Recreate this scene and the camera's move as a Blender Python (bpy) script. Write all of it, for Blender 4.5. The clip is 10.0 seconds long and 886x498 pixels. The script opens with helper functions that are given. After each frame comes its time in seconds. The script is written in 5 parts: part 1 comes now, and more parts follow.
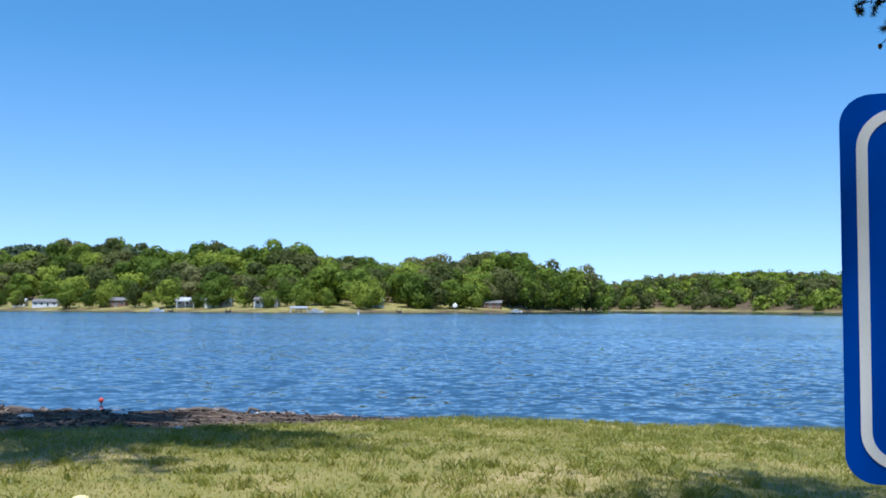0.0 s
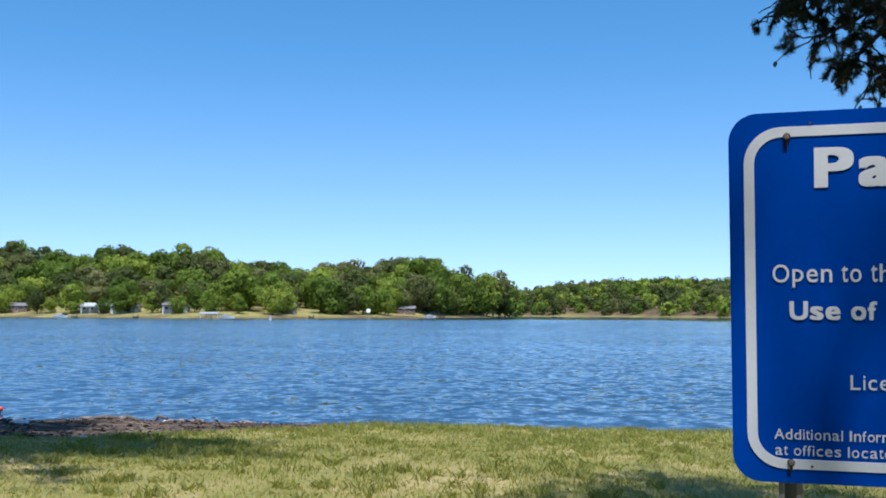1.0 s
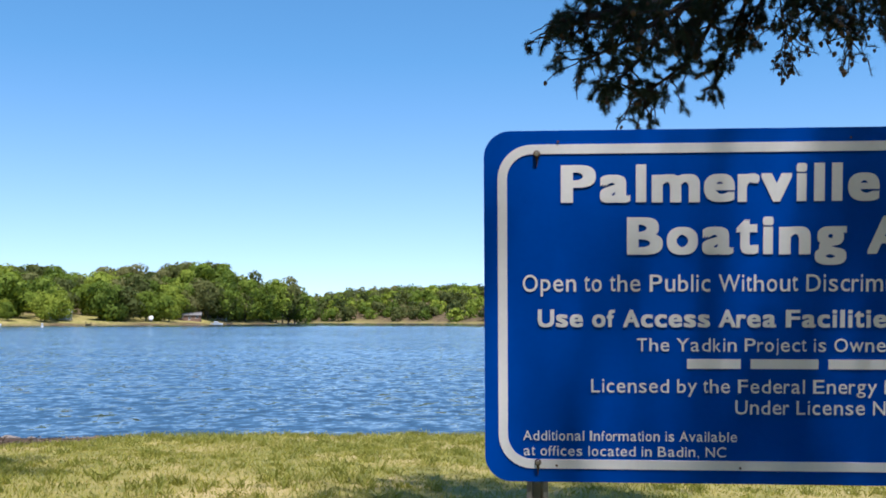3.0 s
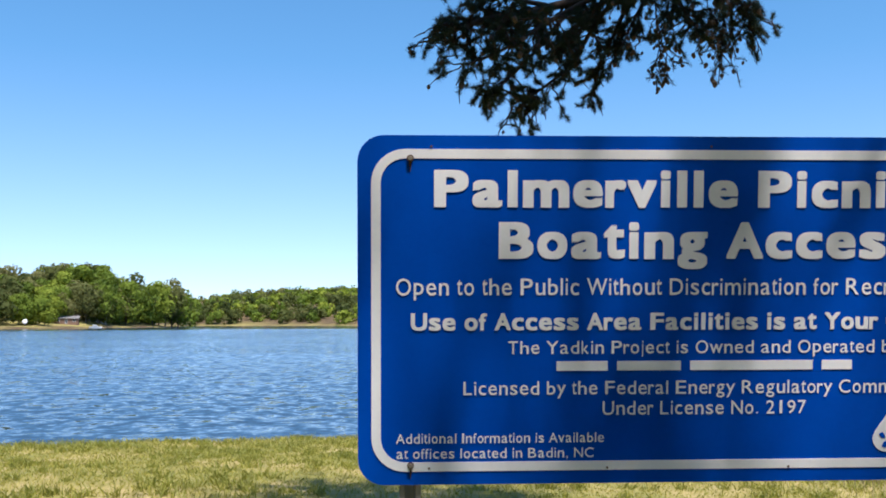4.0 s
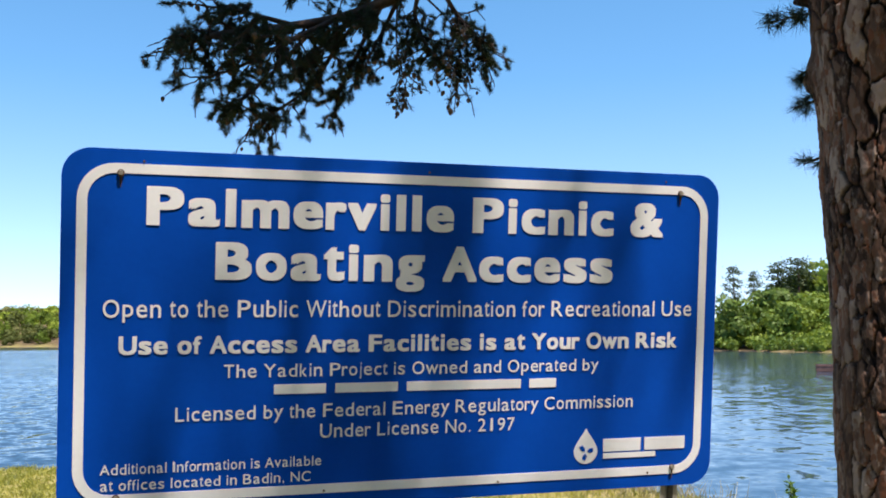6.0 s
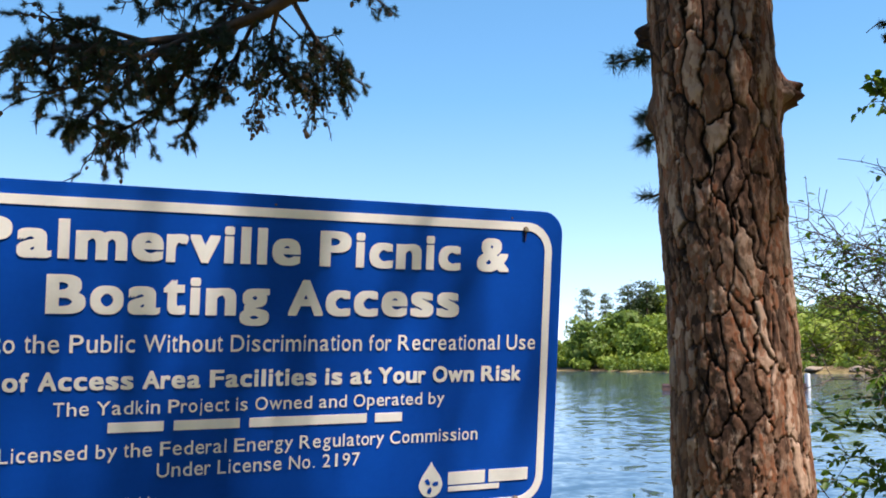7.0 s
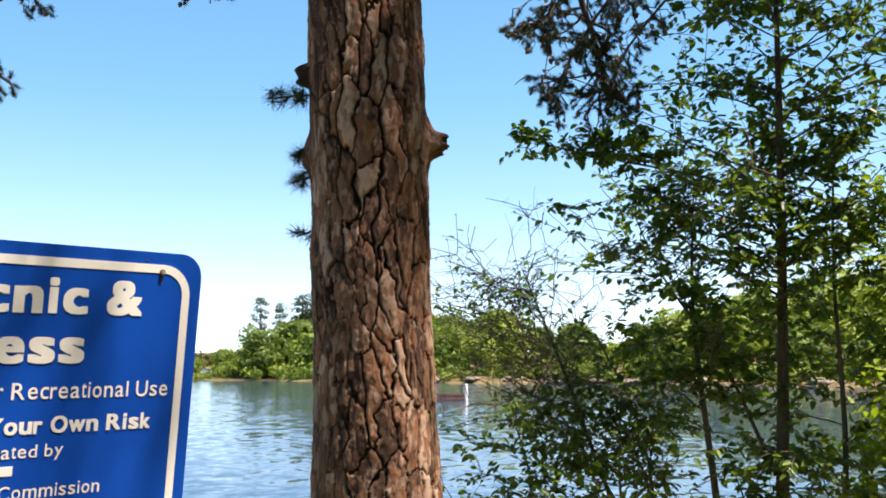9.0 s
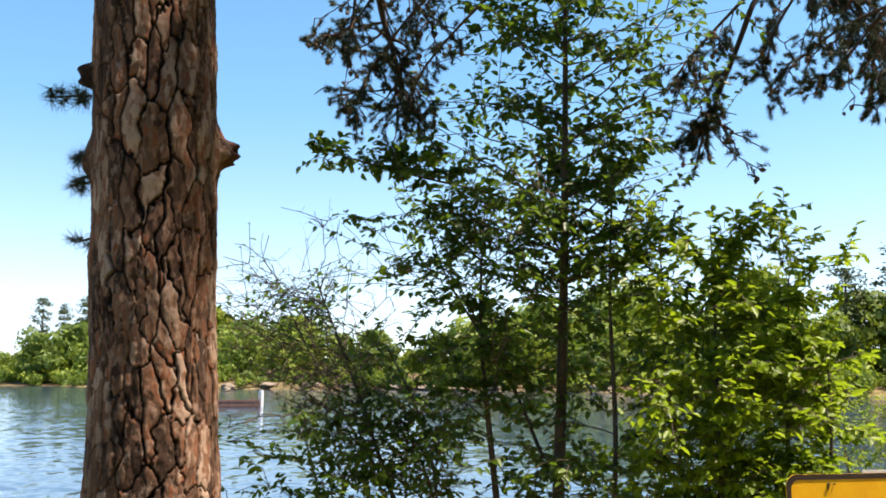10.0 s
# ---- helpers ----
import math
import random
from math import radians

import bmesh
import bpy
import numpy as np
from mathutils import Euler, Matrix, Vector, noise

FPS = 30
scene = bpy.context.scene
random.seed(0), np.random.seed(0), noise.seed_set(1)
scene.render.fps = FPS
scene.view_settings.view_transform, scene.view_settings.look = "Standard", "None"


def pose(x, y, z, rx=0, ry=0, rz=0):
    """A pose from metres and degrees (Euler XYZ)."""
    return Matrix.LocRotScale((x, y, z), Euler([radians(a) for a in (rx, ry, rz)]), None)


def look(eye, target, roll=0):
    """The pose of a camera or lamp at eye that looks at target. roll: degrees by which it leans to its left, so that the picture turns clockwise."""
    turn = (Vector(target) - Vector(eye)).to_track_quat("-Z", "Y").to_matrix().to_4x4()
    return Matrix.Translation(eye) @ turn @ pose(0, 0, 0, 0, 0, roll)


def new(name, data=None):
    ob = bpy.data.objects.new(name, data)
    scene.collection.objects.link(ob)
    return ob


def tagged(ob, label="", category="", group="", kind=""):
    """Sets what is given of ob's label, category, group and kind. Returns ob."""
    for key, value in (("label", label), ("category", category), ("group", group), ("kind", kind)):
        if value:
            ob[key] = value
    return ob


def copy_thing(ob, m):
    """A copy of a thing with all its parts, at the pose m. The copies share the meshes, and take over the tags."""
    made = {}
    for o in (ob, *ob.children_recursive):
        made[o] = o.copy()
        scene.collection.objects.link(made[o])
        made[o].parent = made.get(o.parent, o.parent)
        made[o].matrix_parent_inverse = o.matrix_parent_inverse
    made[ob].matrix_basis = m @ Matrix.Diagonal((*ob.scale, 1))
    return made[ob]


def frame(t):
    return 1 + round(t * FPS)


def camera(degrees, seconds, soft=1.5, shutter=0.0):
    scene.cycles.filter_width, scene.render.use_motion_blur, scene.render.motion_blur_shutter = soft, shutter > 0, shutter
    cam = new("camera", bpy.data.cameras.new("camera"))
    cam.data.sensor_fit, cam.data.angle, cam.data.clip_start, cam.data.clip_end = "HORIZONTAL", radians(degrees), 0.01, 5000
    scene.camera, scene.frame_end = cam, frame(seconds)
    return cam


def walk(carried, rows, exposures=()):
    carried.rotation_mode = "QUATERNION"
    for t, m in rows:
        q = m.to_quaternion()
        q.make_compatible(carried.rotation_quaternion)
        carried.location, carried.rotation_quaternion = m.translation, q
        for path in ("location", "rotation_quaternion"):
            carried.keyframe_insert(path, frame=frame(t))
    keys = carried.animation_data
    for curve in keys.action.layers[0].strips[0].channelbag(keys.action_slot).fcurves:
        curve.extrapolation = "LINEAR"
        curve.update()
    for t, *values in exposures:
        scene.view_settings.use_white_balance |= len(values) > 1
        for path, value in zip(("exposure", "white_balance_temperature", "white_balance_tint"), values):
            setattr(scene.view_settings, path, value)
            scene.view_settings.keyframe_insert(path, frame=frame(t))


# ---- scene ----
cam = camera(48.9, 10.0, soft=1.8)
PATH = [
    (0, (-0.978, -2.328, 1.549), (-1.582, -0.425, 1.669), 0.2),
    (0.5, (-0.964, -2.380, 1.550), (-1.491, -0.455, 1.681), 0.1),
    (1, (-0.950, -2.383, 1.552), (-1.383, -0.436, 1.684), 0.2),
    (1.5, (-0.932, -2.388, 1.552), (-1.269, -0.421, 1.688), 0.2),
    (2, (-0.914, -2.391, 1.555), (-1.135, -0.408, 1.695), 0.2),
    (2.5, (-0.896, -2.395, 1.556), (-1.013, -0.403, 1.701), 0.1),
    (3.8, (-0.845, -2.394, 1.560), (-0.672, -0.407, 1.709), -0.1),
    (4, (-0.838, -2.395, 1.561), (-0.620, -0.412, 1.711), -0.2),
    (4.5, (-0.822, -2.396, 1.561), (-0.497, -0.429, 1.717), -0.3),
    (5, (-0.800, -2.394, 1.563), (-0.344, -0.453, 1.721), -0.5),
    (5.5, (-0.783, -2.392, 1.567), (-0.185, -0.490, 1.727), -0.4),
    (5.7, (-0.775, -2.393, 1.566), (-0.131, -0.507, 1.736), -0.5),
    (6.8, (-0.736, -2.403, 1.594), (0.180, -0.639, 1.816), -0.6),
    (7, (-0.731, -2.407, 1.604), (0.241, -0.672, 1.828), -0.7),
    (7.5, (-0.711, -2.421, 1.629), (0.410, -0.779, 1.854), -1.2),
    (8, (-0.692, -2.449, 1.656), (0.557, -0.907, 1.906), -0.5),
    (8.5, (-0.676, -2.470, 1.684), (0.685, -1.025, 1.927), -0.3),
    (9, (-0.662, -2.493, 1.709), (0.817, -1.169, 1.944), -0.4),
    (9.5, (-0.656, -2.522, 1.729), (0.943, -1.345, 1.971), -0.7),
    (10, (-0.653, -2.551, 1.743), (1.064, -1.554, 1.988), -0.1),
]
walk(cam, [(t, look(eye, target, roll)) for t, eye, target, roll in PATH],
     [(0, 0.40, 5430, 12), (2.5, 0.58, 5950, 16), (4.5, 0.79, 6280, 17), (5.5, 0.91, 6500, 17), (7.5, 1.21, 7100, 17), (9, 1.34, 7550, 17), (10, 1.32, 7700, 17)])

# ---- world, sun, exposure ----
SUN_ELEVATION = 66.0
SUN_AZ = Vector((0.36, -1.0, 0.0)).normalized()
to_sun = (SUN_AZ * math.cos(radians(SUN_ELEVATION)) + Vector((0, 0, math.sin(radians(SUN_ELEVATION))))).normalized()
world = bpy.data.worlds.new("sky")
scene.world = world
world.use_nodes = True
wn = world.node_tree.nodes
wn.clear()
sky = wn.new("ShaderNodeTexSky")
sky.sky_type = "NISHITA"
sky.sun_disc = False
sky.sun_elevation = radians(SUN_ELEVATION)
sky.sun_rotation = math.atan2(SUN_AZ.x, SUN_AZ.y)
sky.altitude = 1200
sky.air_density, sky.dust_density, sky.ozone_density = 1.0, 0.5, 1.6
# the haze layer near the horizon is kept thin
geo = wn.new("ShaderNodeTexCoord")
lift = wn.new("ShaderNodeVectorMath")
lift.operation = "ADD"
lift.inputs[1].default_value = (0.0, 0.0, 0.055)
world.node_tree.links.new(geo.outputs["Generated"], lift.inputs[0])
level = wn.new("ShaderNodeVectorMath")
level.operation = "NORMALIZE"
world.node_tree.links.new(lift.outputs[0], level.inputs[0])
world.node_tree.links.new(level.outputs[0], sky.inputs["Vector"])
bg = wn.new("ShaderNodeBackground")
bg.inputs["Strength"].default_value = 0.127
wo = wn.new("ShaderNodeOutputWorld")
vivid = wn.new("ShaderNodeHueSaturation")
# the blue deepens with height above the horizon
rise = wn.new("ShaderNodeSeparateXYZ")
world.node_tree.links.new(geo.outputs["Generated"], rise.inputs[0])
for socket, low, high in (("Hue", 0.499, 0.488), ("Saturation", 1.02, 1.24)):
    depth = wn.new("ShaderNodeMapRange")
    depth.inputs["From Max"].default_value = 0.26
    depth.inputs["To Min"].default_value, depth.inputs["To Max"].default_value = low, high
    world.node_tree.links.new(rise.outputs["Z"], depth.inputs["Value"])
    world.node_tree.links.new(depth.outputs[0], vivid.inputs[socket])
world.node_tree.links.new(sky.outputs[0], vivid.inputs["Color"])
world.node_tree.links.new(vivid.outputs[0], bg.inputs[0])
world.node_tree.links.new(bg.outputs[0], wo.inputs[0])
sun_data = bpy.data.lights.new("sun", "SUN")
sun_data.energy, sun_data.angle, sun_data.color = 5.0, radians(0.53), (1.0, 0.95, 0.87)
sun = new("sun", sun_data)
sun.matrix_world = look(to_sun * 60, (0, 0, 0))


# ---- materials ----
def base_mat(name, rough=0.7, metal=0.0, spec=0.5):
    m = bpy.data.materials.new(name)
    m.use_nodes = True
    nt = m.node_tree
    b = nt.nodes["Principled BSDF"]
    b.inputs["Roughness"].default_value = rough
    b.inputs["Metallic"].default_value = metal
    b.inputs["Specular IOR Level"].default_value = spec
    return m, nt, b


def ramp(nt, fac, stops):
    r = nt.nodes.new("ShaderNodeValToRGB")
    els = r.color_ramp.elements
    while len(els) < len(stops):
        els.new(0.5)
    for e, (p, c) in zip(els, stops):
        e.position, e.color = p, (*c, 1)
    nt.links.new(fac, r.inputs[0])
    return r.outputs[0]


def noise_tex(nt, vec, scale, detail=4, rough=0.55, dist=0.0):
    n = nt.nodes.new("ShaderNodeTexNoise")
    n.inputs["Scale"].default_value, n.inputs["Detail"].default_value = scale, detail
    n.inputs["Roughness"].default_value, n.inputs["Distortion"].default_value = rough, dist
    nt.links.new(vec, n.inputs["Vector"])
    return n.outputs["Fac"]


def position(nt, stretch=None):
    g = nt.nodes.new("ShaderNodeNewGeometry").outputs["Position"]
    if stretch:
        mp = nt.nodes.new("ShaderNodeMapping")
        mp.inputs["Scale"].default_value = stretch
        nt.links.new(g, mp.inputs["Vector"])
        return mp.outputs[0]
    return g


def mix_col(nt, fac, a, b, mode="MIX"):
    x = nt.nodes.new("ShaderNodeMix")
    x.data_type, x.blend_type = "RGBA", mode
    for sock, v in ((x.inputs[0], fac), (x.inputs[6], a), (x.inputs[7], b)):
        if isinstance(v, (int, float)):
            sock.default_value = v
        elif isinstance(v, tuple):
            sock.default_value = (*v, 1)
        else:
            nt.links.new(v, sock)
    return x.outputs[2]


def math_node(nt, op, a, b):
    n = nt.nodes.new("ShaderNodeMath")
    n.operation = op
    for s, v in zip(n.inputs, (a, b)):
        if isinstance(v, (int, float)):
            s.default_value = v
        else:
            nt.links.new(v, s)
    return n.outputs[0]


def bump_to(nt, b, height, strength=0.4, distance=0.01):
    n = nt.nodes.new("ShaderNodeBump")
    n.inputs["Strength"].default_value, n.inputs["Distance"].default_value = strength, distance
    nt.links.new(height, n.inputs["Height"])
    nt.links.new(n.outputs[0], b.inputs["Normal"])


def surface(name, dark, light, scale=6.0, fine=60.0, rough=0.7, bump=0.3, metal=0.0, spec=0.4, stretch=None, depth=0.004):
    """A two-scale mottled surface between two colours."""
    m, nt, b = base_mat(name, rough, metal, spec)
    p = position(nt, stretch)
    a = noise_tex(nt, p, scale, 4)
    f = noise_tex(nt, p, fine, 5)
    s = math_node(nt, "ADD", math_node(nt, "MULTIPLY", a, 0.6), math_node(nt, "MULTIPLY", f, 0.4))
    nt.links.new(ramp(nt, s, [(0.32, dark), (0.66, light)]), b.inputs["Base Color"])
    r = math_node(nt, "ADD", math_node(nt, "MULTIPLY", f, 0.24), rough - 0.12)
    nt.links.new(r, b.inputs["Roughness"])
    if bump:
        bump_to(nt, b, s, bump, depth)
    return m


def foliage(name, dark, mid, light, trans=0.35, rough=0.45, tint=0.25, per_tree=True, spec=0.35):
    """Leaves: colour varies leaf by leaf, tree by tree; part of the light passes through."""
    m, nt, b = base_mat(name, rough, 0, spec)
    g = nt.nodes.new("ShaderNodeNewGeometry").outputs["Random Per Island"]
    o = nt.nodes.new("ShaderNodeObjectInfo").outputs["Random"]
    at = nt.nodes.new("ShaderNodeAttribute")
    at.attribute_name = "tree"
    v = math_node(nt, "ADD", math_node(nt, "MULTIPLY", g, 1 - tint), math_node(nt, "MULTIPLY", math_node(nt, "FRACT", math_node(nt, "ADD", o if per_tree else 0.0, at.outputs["Fac"]), 0.0), tint))
    c = ramp(nt, v, [(0.05, dark), (0.5, mid), (0.95, light)])
    nt.links.new(c, b.inputs["Base Color"])
    t = nt.nodes.new("ShaderNodeBsdfTranslucent")
    tc = mix_col(nt, 0.5, c, (min(1, light[0] * 1.5), min(1, light[1] * 1.6), light[2] * 0.7))
    nt.links.new(tc, t.inputs["Color"])
    mx = nt.nodes.new("ShaderNodeMixShader")
    mx.inputs[0].default_value = trans
    out = nt.nodes["Material Output"]
    nt.links.new(b.outputs[0], mx.inputs[1])
    nt.links.new(t.outputs[0], mx.inputs[2])
    nt.links.new(mx.outputs[0], out.inputs["Surface"])
    return m


def bark_mat():
    m, nt, b = base_mat("pine_bark", 0.85, 0, 0.2)
    pl = nt.nodes.new("ShaderNodeAttribute")
    pl.attribute_name = "plate"
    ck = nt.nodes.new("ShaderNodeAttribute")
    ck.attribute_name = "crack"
    p = position(nt, (1, 1, 0.45))
    f = noise_tex(nt, p, 70, 6, 0.65)
    big = noise_tex(nt, p, 5, 3)
    c1 = ramp(nt, pl.outputs["Fac"], [(0.26, (0.036, 0.019, 0.013)), (0.38, (0.105, 0.052, 0.033)), (0.47, (0.175, 0.103, 0.070)), (0.55, (0.185, 0.062, 0.028)), (0.63, (0.21, 0.122, 0.082)), (0.74, (0.37, 0.255, 0.195))])
    # pale flakes of bark, brightened to stand in for sunlit scales
    scaly = noise_tex(nt, position(nt, (1, 1, 0.5)), 34, 6, 0.7)
    c2 = mix_col(nt, ramp(nt, scaly, [(0.55, (0, 0, 0)), (0.64, (0.65, 0.65, 0.65))]), c1, (0.33, 0.245, 0.195))
    c3 = mix_col(nt, ramp(nt, big, [(0.46, (0, 0, 0)), (0.66, (0.65, 0.65, 0.65))]), c2, (0.085, 0.048, 0.032))
    # cracks: dark bark colour, with the shade inside them painted in too
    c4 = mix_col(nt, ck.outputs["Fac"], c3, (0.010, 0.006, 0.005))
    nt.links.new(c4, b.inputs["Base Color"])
    bump_to(nt, b, math_node(nt, "ADD", f, noise_tex(nt, p, 200, 4)), 0.5, 0.004)
    return m


def water_mat():
    m, nt, b = base_mat("lake_water", 0.06, 0, 0.5)
    b.inputs["IOR"].default_value = 1.33
    big = noise_tex(nt, position(nt, (0.02, 0.05, 1)), 1.0, 3)
    nt.links.new(ramp(nt, big, [(0.3, (0.024, 0.050, 0.082)), (0.7, (0.034, 0.066, 0.102))]), b.inputs["Base Color"])
    def ripple(stretch, slope):
        n = nt.nodes.new("ShaderNodeTexNoise")
        n.inputs["Scale"].default_value, n.inputs["Detail"].default_value, n.inputs["Distortion"].default_value = 1.0, 3, 0.3
        nt.links.new(position(nt, stretch), n.inputs["Vector"])
        s = nt.nodes.new("ShaderNodeVectorMath")
        s.operation = "SUBTRACT"
        s.inputs[1].default_value = (0.5, 0.5, 0.5)
        nt.links.new(n.outputs["Color"], s.inputs[0])
        k = nt.nodes.new("ShaderNodeVectorMath")
        k.operation = "MULTIPLY"
        k.inputs[1].default_value = (slope * 0.8, slope, 0)
        nt.links.new(s.outputs[0], k.inputs[0])
        return k.outputs[0]

    def add(a, b):
        v = nt.nodes.new("ShaderNodeVectorMath")
        v.operation = "ADD"
        for s, x in zip(v.inputs, (a, b)):
            if isinstance(x, tuple):
                s.default_value = x
            else:
                nt.links.new(x, s)
        return v.outputs[0]

    waves = add(add(ripple((1.5, 1.3, 1), 0.56), ripple((3.2, 3.0, 1), 0.50)), ripple((7.0, 7.0, 1), 0.25))
    gust = nt.nodes.new("ShaderNodeVectorMath")
    gust.operation = "SCALE"
    nt.links.new(waves, gust.inputs[0])
    amp = ramp(nt, noise_tex(nt, position(nt, (0.035, 0.09, 1)), 1.0, 3), [(0.35, (0.55, 0.55, 0.55)), (0.65, (1, 1, 1))])
    # the lake lies calm under the far shores and in the cove
    far_y = nt.nodes.new("ShaderNodeSeparateXYZ")
    nt.links.new(position(nt), far_y.inputs[0])
    calm = nt.nodes.new("ShaderNodeMapRange")
    for k, v in (("From Min", 270), ("From Max", 360), ("To Min", 1.0), ("To Max", 0.16)):
        calm.inputs[k].default_value = v
    nt.links.new(far_y.outputs["Y"], calm.inputs["Value"])
    cove = nt.nodes.new("ShaderNodeMapRange")
    for k, v in (("From Min", 0), ("From Max", 14), ("To Min", 1.0), ("To Max", 0.38)):
        cove.inputs[k].default_value = v
    nt.links.new(far_y.outputs["X"], cove.inputs["Value"])
    still = math_node(nt, "MULTIPLY", calm.outputs[0], cove.outputs[0])
    nt.links.new(math_node(nt, "MULTIPLY", amp, still), gust.inputs["Scale"])
    # fixed tilt of the normals towards the lawn, to mirror higher, bluer sky
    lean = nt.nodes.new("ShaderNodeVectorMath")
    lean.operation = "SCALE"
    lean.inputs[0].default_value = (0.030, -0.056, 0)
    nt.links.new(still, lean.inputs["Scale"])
    up = nt.nodes.new("ShaderNodeVectorMath")
    up.operation = "NORMALIZE"
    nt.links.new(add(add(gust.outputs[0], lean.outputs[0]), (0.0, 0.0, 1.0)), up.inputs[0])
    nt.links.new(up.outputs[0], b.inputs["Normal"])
    return m


def ground_mat():
    """Lawn soil with worn patches, darker earth at the water and leaf litter under the woods."""
    m, nt, b = base_mat("lawn_soil", 0.9, 0, 0.15)
    p = position(nt)
    a = noise_tex(nt, p, 0.55, 5, 0.6)
    f = noise_tex(nt, p, 14, 6, 0.7)
    s = math_node(nt, "ADD", math_node(nt, "MULTIPLY", a, 0.65), math_node(nt, "MULTIPLY", f, 0.35))
    lawn = ramp(nt, s, [(0.34, (0.12, 0.125, 0.028)), (0.46, (0.20, 0.185, 0.050)), (0.54, (0.28, 0.228, 0.080)), (0.62, (0.40, 0.31, 0.15))])
    shore = nt.nodes.new("ShaderNodeAttribute")
    shore.attribute_name = "bare"
    earth = ramp(nt, noise_tex(nt, position(nt, (0.6, 2.4, 1)), 1.7, 8, 0.74), [(0.38, (0.020, 0.013, 0.009)), (0.52, (0.075, 0.046, 0.028)), (0.60, (0.25, 0.18, 0.115)), (0.74, (0.42, 0.34, 0.26))])
    nt.links.new(mix_col(nt, shore.outputs["Fac"], lawn, earth), b.inputs["Base Color"])
    bump_to(nt, b, f, 0.6, 0.03)
    return m


def sign_mat():
    m, nt, b = base_mat("blue_sign_sheeting", 0.33, 0, 0.06)
    p = position(nt)
    a = noise_tex(nt, p, 3.0, 4)
    f = noise_tex(nt, p, 70, 5, 0.7)
    s = math_node(nt, "ADD", math_node(nt, "MULTIPLY", a, 0.7), math_node(nt, "MULTIPLY", f, 0.3))
    nt.links.new(ramp(nt, s, [(0.35, (0.0002, 0.056, 0.37)), (0.65, (0.0003, 0.070, 0.45))]), b.inputs["Base Color"])
    nt.links.new(math_node(nt, "ADD", math_node(nt, "MULTIPLY", f, 0.2), 0.25), b.inputs["Roughness"])
    bump_to(nt, b, a, 0.05, 0.004)
    return m


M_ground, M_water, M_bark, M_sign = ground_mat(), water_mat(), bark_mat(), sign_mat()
M_letter = surface("white_sheeting", (0.75, 0.76, 0.77), (0.84, 0.84, 0.84), 5, 90, 0.4, 0.05)
M_steel = surface("galvanised_steel", (0.30, 0.27, 0.24), (0.48, 0.45, 0.41), 9, 80, 0.5, 0.15, 0.6)
M_back = surface("sign_aluminium", (0.42, 0.43, 0.44), (0.55, 0.55, 0.55), 6, 60, 0.45, 0.05, 0.8)
M_rust = surface("rusty_bolt", (0.05, 0.03, 0.02), (0.16, 0.09, 0.05), 60, 300, 0.7, 0.3, 0.3)
M_bolt = surface("worn_bolt", (0.25, 0.22, 0.18), (0.55, 0.5, 0.42), 80, 300, 0.4, 0.2, 0.7)
M_yellow = surface("yellow_sign_paint", (0.78, 0.37, 0.012), (0.88, 0.47, 0.02), 9, 70, 0.4, 0.05)
M_black = surface("black_paint", (0.018, 0.012, 0.010), (0.05, 0.03, 0.022), 20, 90, 0.5, 0.1)
M_white = surface("white_paint", (0.56, 0.55, 0.53), (0.72, 0.72, 0.70), 2, 30, 0.55, 0.1)
M_house_white = surface("house_white_siding", (0.50, 0.49, 0.47), (0.64, 0.63, 0.61), 0.5, 5, 0.7, 0.1)
M_cream = surface("cream_paint", (0.70, 0.58, 0.24), (0.82, 0.70, 0.34), 8, 60, 0.5, 0.1)
M_siding = surface("brown_siding", (0.13, 0.075, 0.05), (0.22, 0.13, 0.09), 0.6, 6, 0.75, 0.1)
M_greyside = surface("grey_siding", (0.30, 0.31, 0.32), (0.44, 0.45, 0.45), 0.6, 6, 0.7, 0.1)
M_roof = surface("asphalt_shingle", (0.10, 0.095, 0.09), (0.22, 0.21, 0.20), 0.7, 8, 0.85, 0.2)
M_roof_red = surface("reddish_roof", (0.30, 0.14, 0.10), (0.42, 0.22, 0.17), 0.7, 8, 0.85, 0.2)
M_glass = surface("dark_window_glass", (0.012, 0.015, 0.018), (0.03, 0.035, 0.04), 1, 5, 0.15, 0.0)
M_wood = surface("weathered_wood", (0.045, 0.034, 0.026), (0.13, 0.105, 0.085), 3, 40, 0.8, 0.3)
M_dock = surface("brown_dock_timber", (0.13, 0.06, 0.045), (0.24, 0.12, 0.09), 3, 40, 0.8, 0.2)
M_red = surface("red_plastic", (0.45, 0.03, 0.02), (0.6, 0.06, 0.04), 8, 60, 0.4, 0.05)
M_rock = surface("shore_rock", (0.08, 0.065, 0.055), (0.26, 0.22, 0.19), 5, 40, 0.85, 0.6, depth=0.02)
M_pale_rock = surface("pale_rock", (0.5, 0.46, 0.42), (0.72, 0.69, 0.65), 6, 50, 0.8, 0.5, depth=0.02)
M_boulder = surface("tan_boulder", (0.13, 0.098, 0.072), (0.25, 0.20, 0.155), 1.2, 9, 0.85, 0.5, depth=0.05)
M_stem = surface("grey_brown_stem", (0.035, 0.025, 0.020), (0.115, 0.085, 0.066), 9, 80, 0.85, 0.4, stretch=(1, 1, 0.3))
M_limb = surface("pine_limb_bark", (0.028, 0.018, 0.013), (0.09, 0.055, 0.037), 14, 90, 0.9, 0.5)
M_needle = foliage("pine_needles", (0.0125, 0.024, 0.011), (0.022, 0.038, 0.0145), (0.045, 0.060, 0.022), 0.10, 0.5)
M_cone = surface("pine_cone", (0.06, 0.04, 0.03), (0.14, 0.095, 0.065), 60, 200, 0.9, 0.4)
